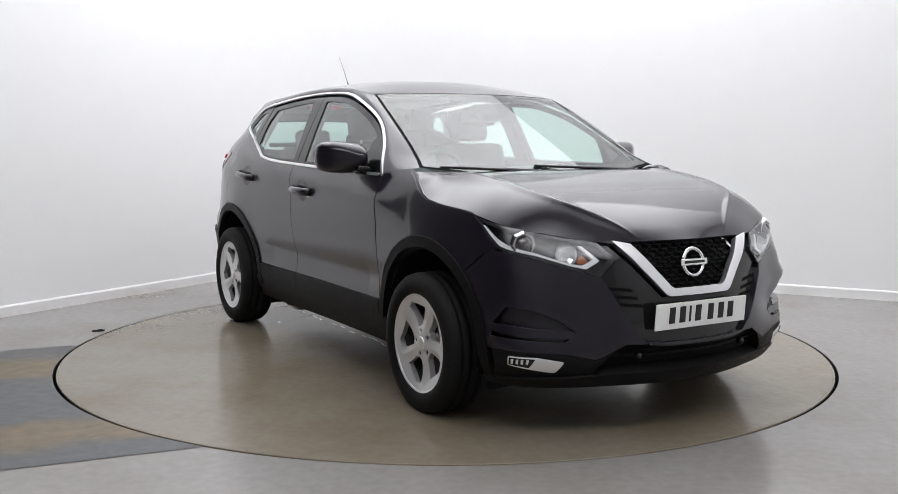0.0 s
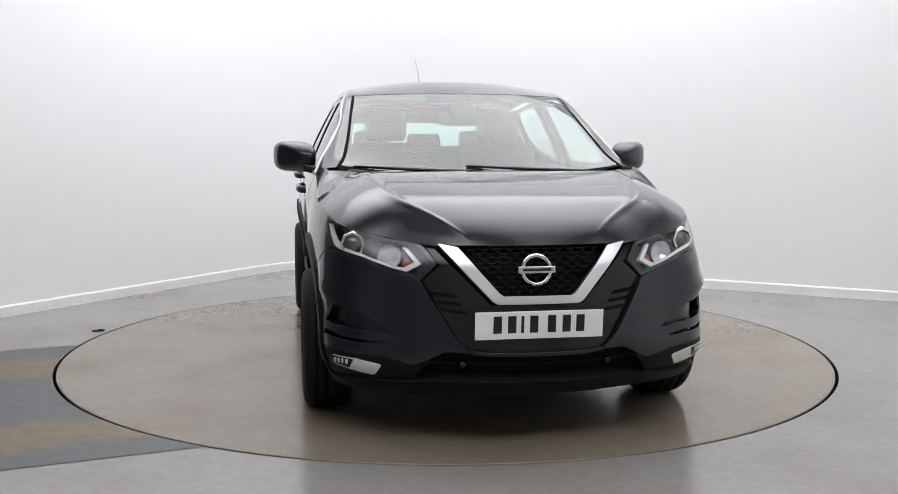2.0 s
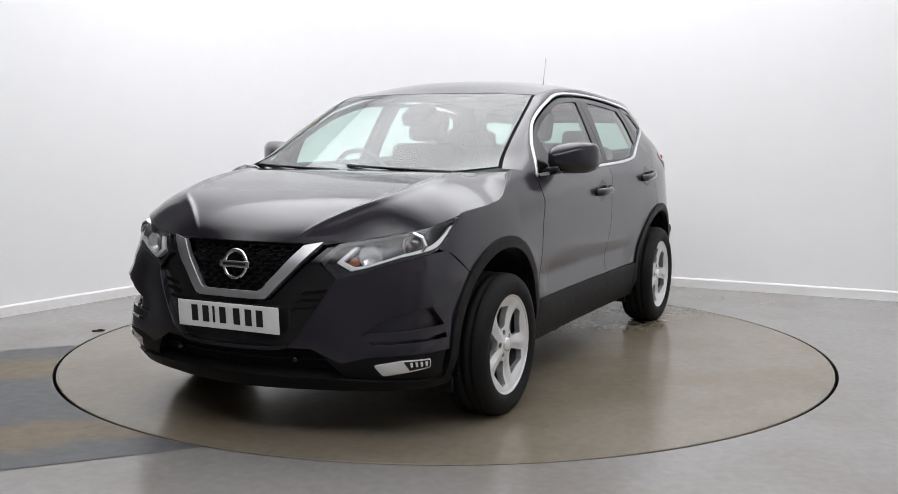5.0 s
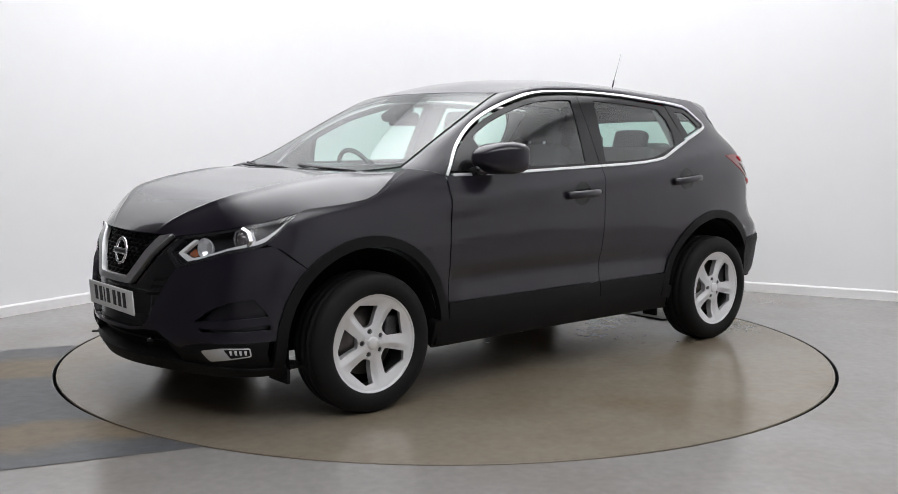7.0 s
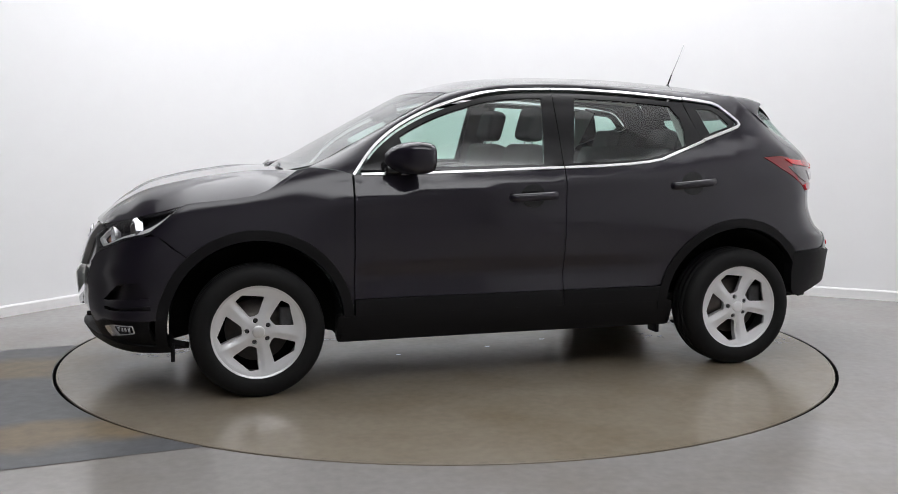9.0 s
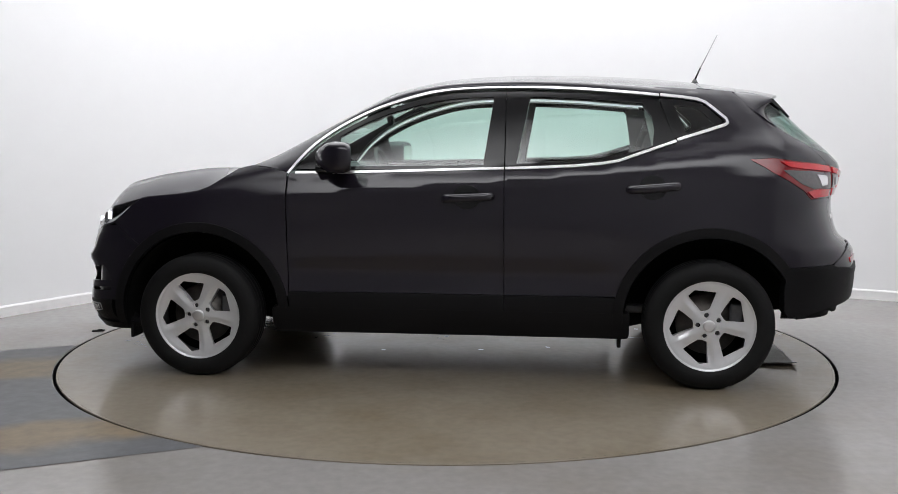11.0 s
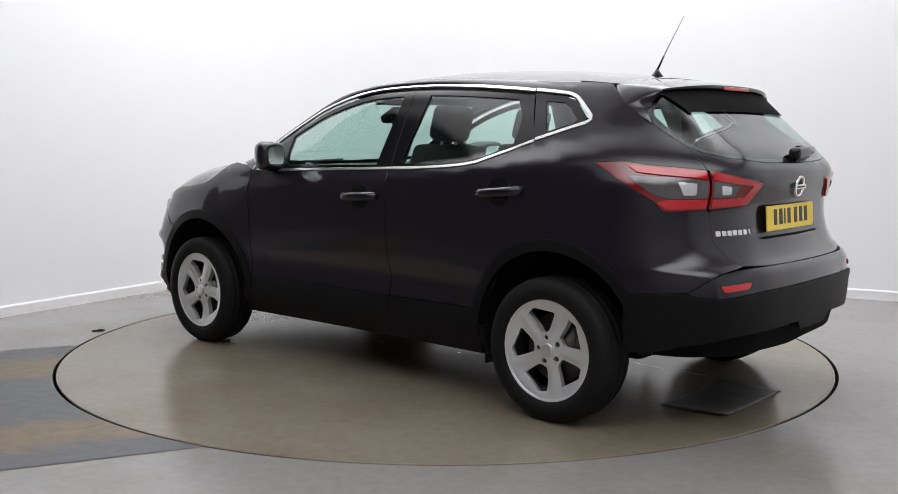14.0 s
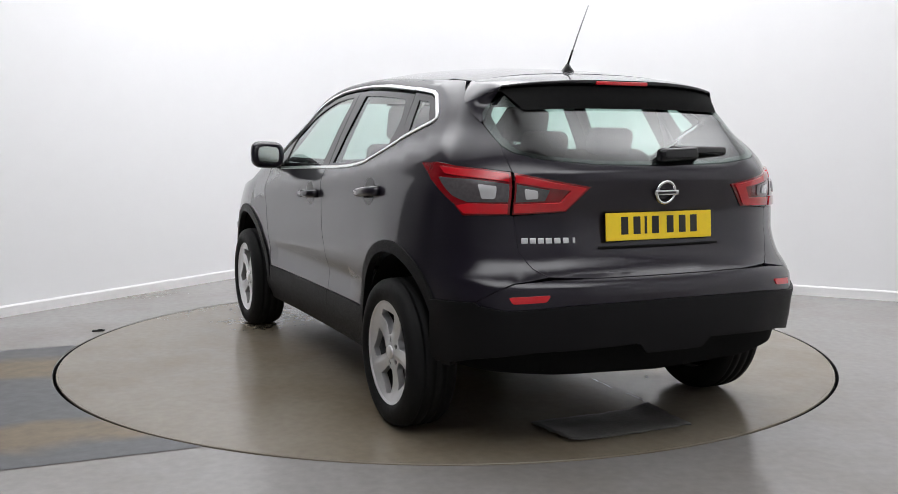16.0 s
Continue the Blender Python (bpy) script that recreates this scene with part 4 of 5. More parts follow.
for flip in (1, -1):
    face = [(1.002, 0.778), (0.94, 0.792), (0.86, 0.785), (0.72, 0.757), (0.60, 0.713), (0.54, 0.700), (0.475, 0.682), (0.40, 0.56), (0.33, 0.45), (0.275, 0.402), (0.38, 0.405), (0.44, 0.375), (0.51, 0.345), (0.58, 0.362), (0.65, 0.378), (0.92, 0.388), (1.0, 0.39)]
    face = face[1:] + [(u_at(x + 0.004, z), z) for x, z in arc_pts(AXLE_F, HUB_Z, ARCH, 7, 47.6, 10) + [(1.676, 0.708), (1.766, 0.779)]]
    duct = [(0.59, 0.462), (0.64, 0.420), (0.80, 0.430), (0.975, 0.438), (0.95, 0.50), (0.885, 0.572), (0.76, 0.556), (0.655, 0.51)]
    bump = panel("front_bumper", face, around, PAINT, flip=flip, holes=[duct], depth=0.03, lift_of=brow_form, step=0.022)
    panel("duct", rounded([(0.57, 0.40), (1.0, 0.41), (0.97, 0.60), (0.56, 0.54)], 0.02), around, PAINT, "dark recessed bumper duct", flip, bump, lift=-0.040, depth=0)
    blade = [(0.595, 0.462), (0.61, 0.436), (0.80, 0.446), (0.965, 0.462), (0.955, 0.494), (0.80, 0.482)]
    panel("duct_blade", blade, around, PAINT, "", flip, bump, lift=0.000, depth=0.035, step=0.02)
    # fog lamp
    fog = [(0.648, 0.340), (0.76, 0.360), (0.90, 0.363), (0.907, 0.325), (0.80, 0.311), (0.68, 0.293)]
    f = panel("fog_lamp", rounded(fog, 0.01), around, CLEAR_REFLECTOR, "clear fog lamp with bright reflector", flip, lift=0.002, depth=0.02, step=0.02)
    grid = panel("grid", [(0.772, 0.355), (0.895, 0.358), (0.899, 0.330), (0.80, 0.318)], around, GLOSS_BLACK, "dark daylight lamp grid", flip, f, lift=0.004, depth=0.004, step=0.02)
    for k in range(4):
        a = 0.800 + 0.024 * k
        panel("grid_bar", [(a, 0.353), (a + 0.011, 0.354), (a + 0.014, 0.336), (a + 0.004, 0.335)], around, CLEAR_REFLECTOR, "", flip, grid, lift=0.008, depth=0.004, step=0.02)
    surround = [(0.44, 0.372), (0.51, 0.342), (0.58, 0.359), (0.65, 0.375), (0.92, 0.385), (1.005, 0.386)] + [(UX - x, z) for x, z in arc_pts(AXLE_F, HUB_Z, ARCH, 6, -6, 4)] + [(1.13, 0.245), (0.90, 0.232), (0.5, 0.240), (0.50, 0.30)]
    panel("lower_bumper", surround, around, PLASTIC, "matt black lower bumper", flip, holes=[rounded(fog, 0.01)], lift=0.0, depth=0.04)

lip = [(-1.05, 0.262), (-0.62, 0.274), (-0.3, 0.282), (0, 0.284), (0.3, 0.282), (0.62, 0.274), (1.05, 0.262), (1.05, 0.232), (0.5, 0.226), (-0.5, 0.226), (-1.05, 0.232)]
panel("bumper_lip", rounded(lip, 0.01), around, PLASTIC, "matt black bumper lip", lift=0.012, depth=0.09)
panel("lower_intake", [(-0.56, 0.42), (0.56, 0.42), (0.56, 0.24), (-0.56, 0.24)], around, DARK, "dark lower air intake", lift=-0.05, depth=0)
panel("intake_bar", [(-0.46, 0.335), (0.46, 0.335), (0.46, 0.345), (-0.46, 0.345)], around, PLASTIC, "", lift=-0.045, depth=0.02, step=0.04)
for flip in (1, -1):
    (p,), (nn,) = around([(0.305, 0.352)])
    v, f = lathe([(0.0, 0.006), (0.010, 0.006), (0.013, 0.003), (0.013, -0.02)], 16)
    aim = Matrix.Translation((p[0] - 0.012, p[1] * flip, p[2])) @ pose(0, 0, 0, 0, 0, -90)
    carpart("parking_sensor", mesh_from("parking_sensor", [aim @ Vector(q) for q in v], f), GLOSS_BLACK, "small round parking sensor")
# black middle with the plate, left open for the grille
centre = [(-0.455, 0.832), (-0.42, 0.826), (-0.195, 0.592), (0.195, 0.592), (0.42, 0.826), (0.455, 0.832), (0.395, 0.752), (0.47, 0.688), (0.395, 0.56), (0.325, 0.45), (0.27, 0.402), (0.2, 0.392), (-0.2, 0.392), (-0.27, 0.402), (-0.325, 0.45), (-0.395, 0.56), (-0.47, 0.688), (-0.395, 0.752)]
mid = panel("bumper_middle", centre, around, GLOSS_BLACK, "gloss black bumper middle round the grille", lift=-0.016, depth=0.03)
for flip in (1, -1):
    for k in range(3):
        z = 0.555 + 0.033 * k
        u0 = 0.285 + 0.022 * k
        panel("slot", [(u0, z), (u0 + 0.10, z + 0.010), (u0 + 0.115, z + 0.024), (u0 + 0.012, z + 0.014)], around, DARK, "dark air slot", flip, mid, lift=-0.013, depth=0.003, step=0.03)
panel("chin_trim", [(-0.20, 0.402), (0.20, 0.402), (0.275, 0.41), (0.27, 0.400), (0.2, 0.390), (-0.2, 0.390), (-0.27, 0.400), (-0.275, 0.41)], around, PAINT, lift=0.006, depth=0.02, parent=mid)

# grille
grille = panel("grille", [(-0.31, 0.822), (0.31, 0.822), (0.15, 0.615), (-0.15, 0.615)], around, DARK, "black mesh grille", lift=-0.045, depth=0)
bm = bmesh.new()
for r in range(11):
    z = 0.632 + 0.0185 * r
    half = 0.145 + (z - 0.62) * 0.80
    n = int(half / 0.026)
    for c in range(-n, n + 1):
        u = c * 0.052 + (0.026 if r % 2 else 0)
        if abs(u) > half - 0.015:
            continue
        (p,), (nn,) = around([(u, z)])
        at = Vector(p) - Vector(nn) * 0.022
        turn = Vector(nn).to_track_quat("X", "Z").to_matrix().to_4x4()
        box(bm, (0.012, 0.036, 0.0042), at, 0, 1, turn)
        for sgn in (-1, 1):
            side = Vector((-nn[1], nn[0], 0)).normalized() * (0.022 * sgn)
            box(bm, (0.010, 0.0035, 0.0105), at + side + Vector((0, 0, 0.0093)), 0, 1, turn @ pose(0, 0, 0, 25 * sgn, 0, 0))
carpart("mesh", bm, PLASTIC, "black mesh", grille)
vee = [(-0.395, 0.828), (-0.185, 0.606), (-0.165, 0.597), (0.165, 0.597), (0.185, 0.606), (0.395, 0.828), (0.316, 0.814), (0.158, 0.636), (0.140, 0.626), (-0.140, 0.626), (-0.158, 0.636), (-0.316, 0.814)]
panel("grille_surround", vee, around, SATIN_CHROME, "bright satin chrome V round the grille", lift=0.010, depth=0.03, step=0.022)


def badge(x, z, r, face, owner, tilt):
    """Plain bright ring with a bar across it."""
    prof = [(r * 0.98, 0.0), (r, 0.005), (r * 0.92, 0.010), (r * 0.80, 0.010), (r * 0.74, 0.005), (r * 0.74, 0.0)]
    v, f = lathe(prof, 40)
    bm = bmesh.new()
    bm.from_mesh(mesh_from("badge", v, f))
    box(bm, (r * 2.3, 0.012, r * 0.42), (0, 0.007, 0), 0.003)
    for ff in bm.faces:
        ff.smooth = True
    m = Matrix.Translation((x, 0, z)) @ pose(0, 0, 0, tilt, 0, -90 * face)
    bmesh.ops.transform(bm, matrix=m, verts=bm.verts)
    bmesh.ops.recalc_face_normals(bm, faces=bm.faces)
    ob = carpart("badge", bm, CHROME, "round chrome badge with a plain bar")
    bm = bmesh.new()
    box(bm, (r * 1.75, 0.002, r * 0.17), (0, 0.0135, 0), 0.0006, 1)
    bmesh.ops.transform(bm, matrix=m, verts=bm.verts)
    carpart("badge_band", bm, PLATE_BLACK, "thin dark band", ob)
    return ob


badge(2.125, 0.728, 0.067, 1, grille, 8)


def plate(x, z, w, h, face, tilt, mat, label):
    bm = bmesh.new()
    box(bm, (0.006, w, h), (0, 0, 0), 0.0025)
    m = Matrix.Translation((x, 0, z)) @ pose(0, 0, 0, 0, tilt * face, 0)
    bmesh.ops.transform(bm, matrix=m, verts=bm.verts)
    ob = carpart("number_plate", bm, mat, label)
    for i, y in enumerate((-0.172, -0.113, -0.070, -0.023, 0.050, 0.111, 0.168)):
        bm = bmesh.new()
        box(bm, (0.002, 0.034 if i != 2 else 0.012, 0.070), (0.004 * face, y * face, 0.004), 0.0008, 1)
        bmesh.ops.transform(bm, matrix=m, verts=bm.verts)
        carpart("plate_bar", bm, PLATE_BLACK, "plain black bar", ob)
    return ob


plate(2.187, 0.515, 0.527, 0.113, 1, 4, PLATE_WHITE, "white number plate with plain black bars")

# headlights
for flip in (1, -1):
    out = [(0.405, 0.757), (0.462, 0.826), (0.60, 0.847), (0.75, 0.876), (0.90, 0.903), (1.045, 0.931), (0.985, 0.885), (0.90, 0.805), (0.86, 0.789), (0.72, 0.762), (0.60, 0.718), (0.54, 0.705), (0.478, 0.688)]
    bed = panel("headlight", out, around, LAMP_GREY, "clear swept-back headlight with dark bezel", flip, lift=-0.050, depth=0)
    lens = panel("lens", out, around, GLASS_LAMP, "clear lens", flip, bed, lift=0.002, depth=0.008, step=0.025)
    lens.visible_shadow = False
    panel("housing_wall", out, around, LAMP_GREY, "", flip, bed, holes=[[(0.43, 0.757), (0.475, 0.818), (0.60, 0.838), (0.75, 0.866), (0.90, 0.892), (1.0, 0.912), (0.965, 0.885), (0.888, 0.812), (0.85, 0.80), (0.72, 0.775), (0.60, 0.733), (0.54, 0.72), (0.485, 0.703)]], lift=-0.004, depth=0.046, step=0.02)
    # bright lower line, a long bent guide
    guide = [(0.475, 0.755), (0.545, 0.716), (0.60, 0.727), (0.72, 0.770), (0.85, 0.796), (0.905, 0.822), (0.985, 0.893), (0.965, 0.893), (0.89, 0.836), (0.84, 0.812), (0.72, 0.785), (0.60, 0.742), (0.552, 0.735), (0.50, 0.760), (0.545, 0.815), (0.53, 0.815)]
    panel("light_guide", guide, around, GUIDE_WHITE, "white bent light guide", flip, bed, lift=-0.005, depth=0.02, step=0.02)
    (p,), (nn,) = around([(0.775, 0.828)])
    c = Vector((p[0] - nn[0] * 0.024, (p[1] - nn[1] * 0.024) * flip, p[2] - nn[2] * 0.024))
    prof = [(0.0, 0.030), (0.012, 0.029), (0.024, 0.024), (0.032, 0.015), (0.036, 0.004), (0.036, -0.02)]
    v, f = lathe(prof, 28)
    aim = Matrix.Translation(c) @ pose(0, 0, 0, 0, 0, -90 + 14 * flip)
    carpart("projector", mesh_from("projector", [aim @ Vector(q) for q in v], f), SMOKE, "grey glass projector lens", bed)
    v, f = lathe([(0.036, 0.004), (0.042, 0.014), (0.051, 0.014), (0.056, 0.0), (0.056, -0.02)], 8)
    carpart("projector_ring", mesh_from("projector_ring", [aim @ Vector(q) for q in v], f, smooth=False), CHROME, "chrome ring", bed)
    (p,), (nn,) = around([(0.61, 0.788)])
    c = Vector((p[0] - nn[0] * 0.030, (p[1] - nn[1] * 0.030) * flip, p[2] - nn[2] * 0.030))
    v, f = lathe([(0.050, 0.026), (0.044, 0.010), (0.028, -0.006), (0.012, -0.012), (0.0, -0.012)], 14)
    aim = Matrix.Translation(c) @ pose(0, 0, 0, 0, 0, -90 + 14 * flip)
    carpart("reflector_bowl", mesh_from("reflector_bowl", [aim @ Vector(q) for q in v], f, smooth=False), CLEAR_REFLECTOR, "bright faceted reflector", bed)
    panel("indicator", rounded([(0.515, 0.757), (0.55, 0.746), (0.566, 0.755), (0.552, 0.778), (0.535, 0.785)], 0.006), around, AMBER, "amber indicator", flip, bed, lift=-0.030, depth=0.01, step=0.02)

# ---- tail ----
T = 2 * U_END
gate = [(4.938, 0.822), (4.988, 0.758), (5.035, 0.730), (5.2, 0.722), (U_END, 0.722)]
gate += [(T - u, z) for u, z in gate[-2::-1]] + [(T - 4.928, 0.955), (T - 5.145, 0.970), (T - 5.235, 1.068), (T - 4.905, 1.126), (T - 4.878, 1.222)]
low = [(T - 4.93, 1.196), (T - 5.04, 1.174), (T - 5.27, 1.152), (U_END, 1.146), (5.27, 1.152), (5.04, 1.174), (4.93, 1.196)]
gate += low + [(4.878, 1.222), (4.905, 1.126), (5.235, 1.068), (5.145, 0.970), (4.928, 0.955)]


def gate_form(q):
    """Plate recess in the tailgate, with a step above and a groove below."""
    u, z = np.minimum(q[:, 0], T - q[:, 0]), q[:, 1]
    y = U_END - u
    flat = np.clip((0.36 - y) / 0.05, 0, 1) * np.clip((z - 0.815) / 0.02, 0, 1) * np.clip((0.99 - z) / 0.02, 0, 1)
    return -0.014 * flat


tail_gate = panel("tailgate", gate, around, PAINT, "tailgate", lift_of=gate_form, step=0.025)
edge_left = [(4.935, 1.200), (5.04, 1.178), (5.27, 1.157), (U_END, 1.151)]
pillar_left = [(4.71, 1.45), (4.652, 1.402), (4.706, 1.364), (4.771, 1.323), (4.856, 1.249), (4.882, 1.224)]
mirror_u = lambda pts: [(T - u, z) for u, z in pts[::-1]]
border = pillar_left + edge_left + mirror_u(edge_left[:-1]) + mirror_u(pillar_left)
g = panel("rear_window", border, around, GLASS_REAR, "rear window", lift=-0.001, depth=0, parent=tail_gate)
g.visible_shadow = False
# opening ends low at the top; the black there paints the spoiler's mirror image
inner = [(4.86, 1.395), (4.83, 1.36), (4.885, 1.27), (4.955, 1.217), (5.06, 1.196), (5.27, 1.176), (U_END, 1.170)]
panel("window_border", border, around, GLOSS_BLACK, "black window border, deepened at the top for the spoiler's reflection", holes=[inner + mirror_u(inner[:-1])], lift=-0.009, depth=0.01, parent=tail_gate)

# roof spoiler: top and sides in one pressing
SP_SIDE = curve3([(0, -1.452, 0.574, 1.492), (0.22, -1.492, 0.616, 1.452), (0.45, -1.548, 0.640, 1.405), (0.7, -1.606, 0.596, 1.430), (1.0, -1.660, 0.544, 1.456)])
SP_EDGE = curve3([(0, -1.472, 0.560, 1.500), (0.5, -1.56, 0.556, 1.492), (1.0, -1.660, 0.530, 1.472)])


def spoiler(s, t):
    t2 = t * 2 - 1
    v = np.abs(t2)
    mid = np.column_stack([-1.502 - 0.245 * s, 0 * s, 1.540 - 0.040 * s + 0.004 * np.sin(np.pi * s)])
    e, low = SP_EDGE(s), SP_SIDE(s)
    w = np.clip(v / 0.84, 0, 1)
    p = mid + (e - mid) * np.column_stack([w ** (2 + s), w, w ** 2.6])
    d = np.clip((v - 0.84) / 0.16, 0, 1)
    p += (low - e) * d[:, None]
    p[:, 1] += 0.006 * np.sin(np.pi * d)
    p[:, 1] *= np.sign(t2)
    return p


# carried down onto the glass to stand for the spoiler's dark reflection in it
def spoiler_under(s, t):
    p = spoiler(np.full_like(s, 1.0), 0.06 + 0.88 * t)
    p[:, 2] -= 0.026 - 0.012 * np.abs(t * 2 - 1) ** 2
    p[:, 0] += 0.012
    q = around(np.column_stack([U_END - p[:, 1] * 0.90, 1.376 - 0.012 * np.abs(t * 2 - 1) ** 2]))
    low = q[0] + q[1] * 0.006
    p = p + (low - p) * s[:, None]
    p[:, 0] -= 0.008 * np.sin(np.pi * s)
    return p


def spoiler_lip(s, t):
    a, b = spoiler(np.ones_like(s), 0.06 + 0.88 * t), spoiler_under(np.zeros_like(s), t)
    return a + (b - a) * s[:, None] + np.column_stack([-0.007 * np.sin(np.pi * s), 0 * s, 0 * s])


sp = carpart("spoiler", patch("spoiler", spoiler, 18, 61), PAINT, "roof spoiler over the rear window")
carpart("underside", patch("underside", spoiler_under, 10, 41), DARK, "black underside, extended over the glass in place of its reflection", sp)
carpart("edge", patch("edge", spoiler_lip, 5, 41), GLOSS_BLACK, "", sp)
carpart("brake_light", soft_box((0.016, 0.26, 0.016), (-1.744, 0, 1.487), 0.005), RED_LENS, "red high brake light", sp)
FIN_LOW = curve3([(0, -1.549, 0.641, 1.402), (0.5, -1.606, 0.640, 1.362), (1.0, -1.664, 0.628, 1.322)])
FIN_TOP = curve3([(0, -1.660, 0.540, 1.452), (0.35, -1.626, 0.555, 1.410), (0.65, -1.636, 0.575, 1.368), (1.0, -1.668, 0.618, 1.322)])
for flip in (1, -1):
    # side fin that closes the spoiler to the pillar, and its dark inner face
    def fin(s, t):
        p = FIN_LOW(s) + (FIN_TOP(s) - FIN_LOW(s)) * t[:, None]
        p[:, 1] += 0.004 + 0.006 * np.sin(np.pi * t)
        p[:, 1] *= flip
        return p

    def fin_inner(s, t):
        p = FIN_TOP(s) + np.column_stack([0.14 * t, -0.012 * t, 0.02 * t])
        p[:, 1] *= flip
        return p
    for name, fn, mat, label in (("spoiler_fin", fin, PAINT, "painted side fin"), ("fin_lining", fin_inner, DARK, "black fin lining")):
        carpart(name, patch(name, fn if flip == 1 else (lambda s, t: fn(s, 1 - t)), 14, 8), mat, label, sp)

badge(-2.062, 1.043, 0.050, -1, tail_gate, -9)
plate(-2.030, 0.907, 0.52, 0.111, -1, -4, PLATE_YELLOW, "yellow number plate with plain black bars")
for i, w in enumerate((0.030, 0.028, 0.028, 0.030, 0.030, 0.028, 0.012)):
    y = 0.585 - sum((0.030, 0.028, 0.028, 0.030, 0.030, 0.028, 0.012)[:i]) - 0.006 * i
    (p,), (nn,) = around([(4.967 + 0.585 - y, 0.861)])
    turn = Vector(nn).to_track_quat("X", "Z").to_matrix().to_4x4()
    bm = bmesh.new()
    box(bm, (0.005, w * 0.86, 0.022), Vector(p), 0.002, 2, turn)
    carpart("model_bar", bm, STRIP_CHROME, "chrome bar", tail_gate)
panel("boot_groove", [(5.28, 0.832), (T - 5.28, 0.832), (T - 5.28, 0.824), (5.28, 0.824)], around, DARK, "dark handle groove", lift=0.002, depth=0.003, parent=tail_gate)

# rear lights
for flip in (1, -1):
    outer = [(4.285, 1.153), (4.41, 1.159), (4.77, 1.136), (4.895, 1.124), (4.905, 0.962), (4.69, 0.957), (4.632, 1.0), (4.40, 1.088)]
    inner = [(4.912, 1.122), (5.228, 1.068), (5.142, 0.974), (4.918, 0.962)]
    a = panel("rear_light", outer, around, RED_DEEP, "red wraparound rear light with clear middle", flip, lift=0.004, depth=0.03, step=0.022)
    panel("red_band", [(4.45, 1.142), (4.77, 1.128), (4.888, 1.115), (4.89, 1.088), (4.72, 1.102), (4.52, 1.116)], around, RED_LENS, "", flip, a, lift=0.012, depth=0.01, step=0.02)
    panel("red_band", [(4.655, 0.992), (4.70, 0.964), (4.895, 0.969), (4.892, 1.004), (4.715, 1.002)], around, RED_LENS, "", flip, a, lift=0.012, depth=0.01, step=0.02)
    panel("clear_window", [(4.46, 1.100), (4.72, 1.094), (4.888, 1.078), (4.89, 1.012), (4.71, 1.008), (4.62, 1.03)], around, SMOKE, "smoked clear window", flip, a, lift=0.008, depth=0.006, step=0.02)
    panel("reflector", rounded([(4.755, 1.075), (4.835, 1.068), (4.832, 1.024), (4.775, 1.022)], 0.008), around, CLEAR_REFLECTOR, "bright bulb reflector", flip, a, lift=0.013, depth=0.006, step=0.02)
    b = panel("tailgate_light", inner, around, RED_DEEP, "red inner rear light on the tailgate", flip, lift=0.004, depth=0.03, step=0.022)
    panel("red_band", [(4.92, 1.112), (5.21, 1.066), (5.135, 0.982), (4.924, 0.970), (4.922, 1.004), (5.11, 1.010), (5.15, 1.058), (4.92, 1.086)], around, RED_LENS, "", flip, b, lift=0.012, depth=0.01, step=0.018)
    panel("clear_window", [(4.922, 1.078), (5.06, 1.058), (5.045, 1.018), (4.924, 1.012)], around, SMOKE, "smoked clear window", flip, b, lift=0.008, depth=0.006, step=0.02)
    panel("reflector", rounded([(4.955, 1.062), (5.01, 1.056), (5.015, 1.028), (4.965, 1.024)], 0.008), around, CLEAR_REFLECTOR, "bright bulb reflector", flip, b, lift=0.013, depth=0.006, step=0.02)

# rear bumper
top = [(4.735, 0.630), (4.825, 0.678), (4.893, 0.702), (5.03, 0.715), (5.2, 0.716), (U_END, 0.716)]
top = top + [(T - u, z) for u, z in top[-2::-1]]
bot = [(4.750, 0.620), (4.86, 0.606), (5.11, 0.625), (U_END, 0.632)]
bot = bot + [(T - u, z) for u, z in bot[-2::-1]]
rb = panel("rear_bumper", top + bot[::-1], around, PAINT, "upper rear bumper", lift=0.004, depth=0.06)
low_poly = [(4.48, 0.613), (4.725, 0.627), (4.748, 0.616), (4.86, 0.602), (5.11, 0.620), (U_END, 0.627)]
low_poly = low_poly + [(T - u, z) for u, z in low_poly[-2::-1]]
low_poly += [(T - 4.47, 0.50), (T - 4.475, 0.40), (T - 4.50, 0.368), (T - 4.60, 0.378), (T - 4.73, 0.41), (T - 4.88, 0.435), (T - 4.97, 0.448), (T - 5.40, 0.462), (T - 5.44, 0.42), (5.44, 0.42), (5.40, 0.462), (4.97, 0.448), (4.88, 0.435), (4.73, 0.41), (4.60, 0.378), (4.50, 0.368), (4.475, 0.40), (4.47, 0.50)]


def low_form(q):
    """Deep lower opening and the ledge above it."""
    u, z = np.minimum(q[:, 0], T - q[:, 0]), q[:, 1]
    return 0.010 + 0.006 * np.exp(-((z - 0.60) / 0.018) ** 2)


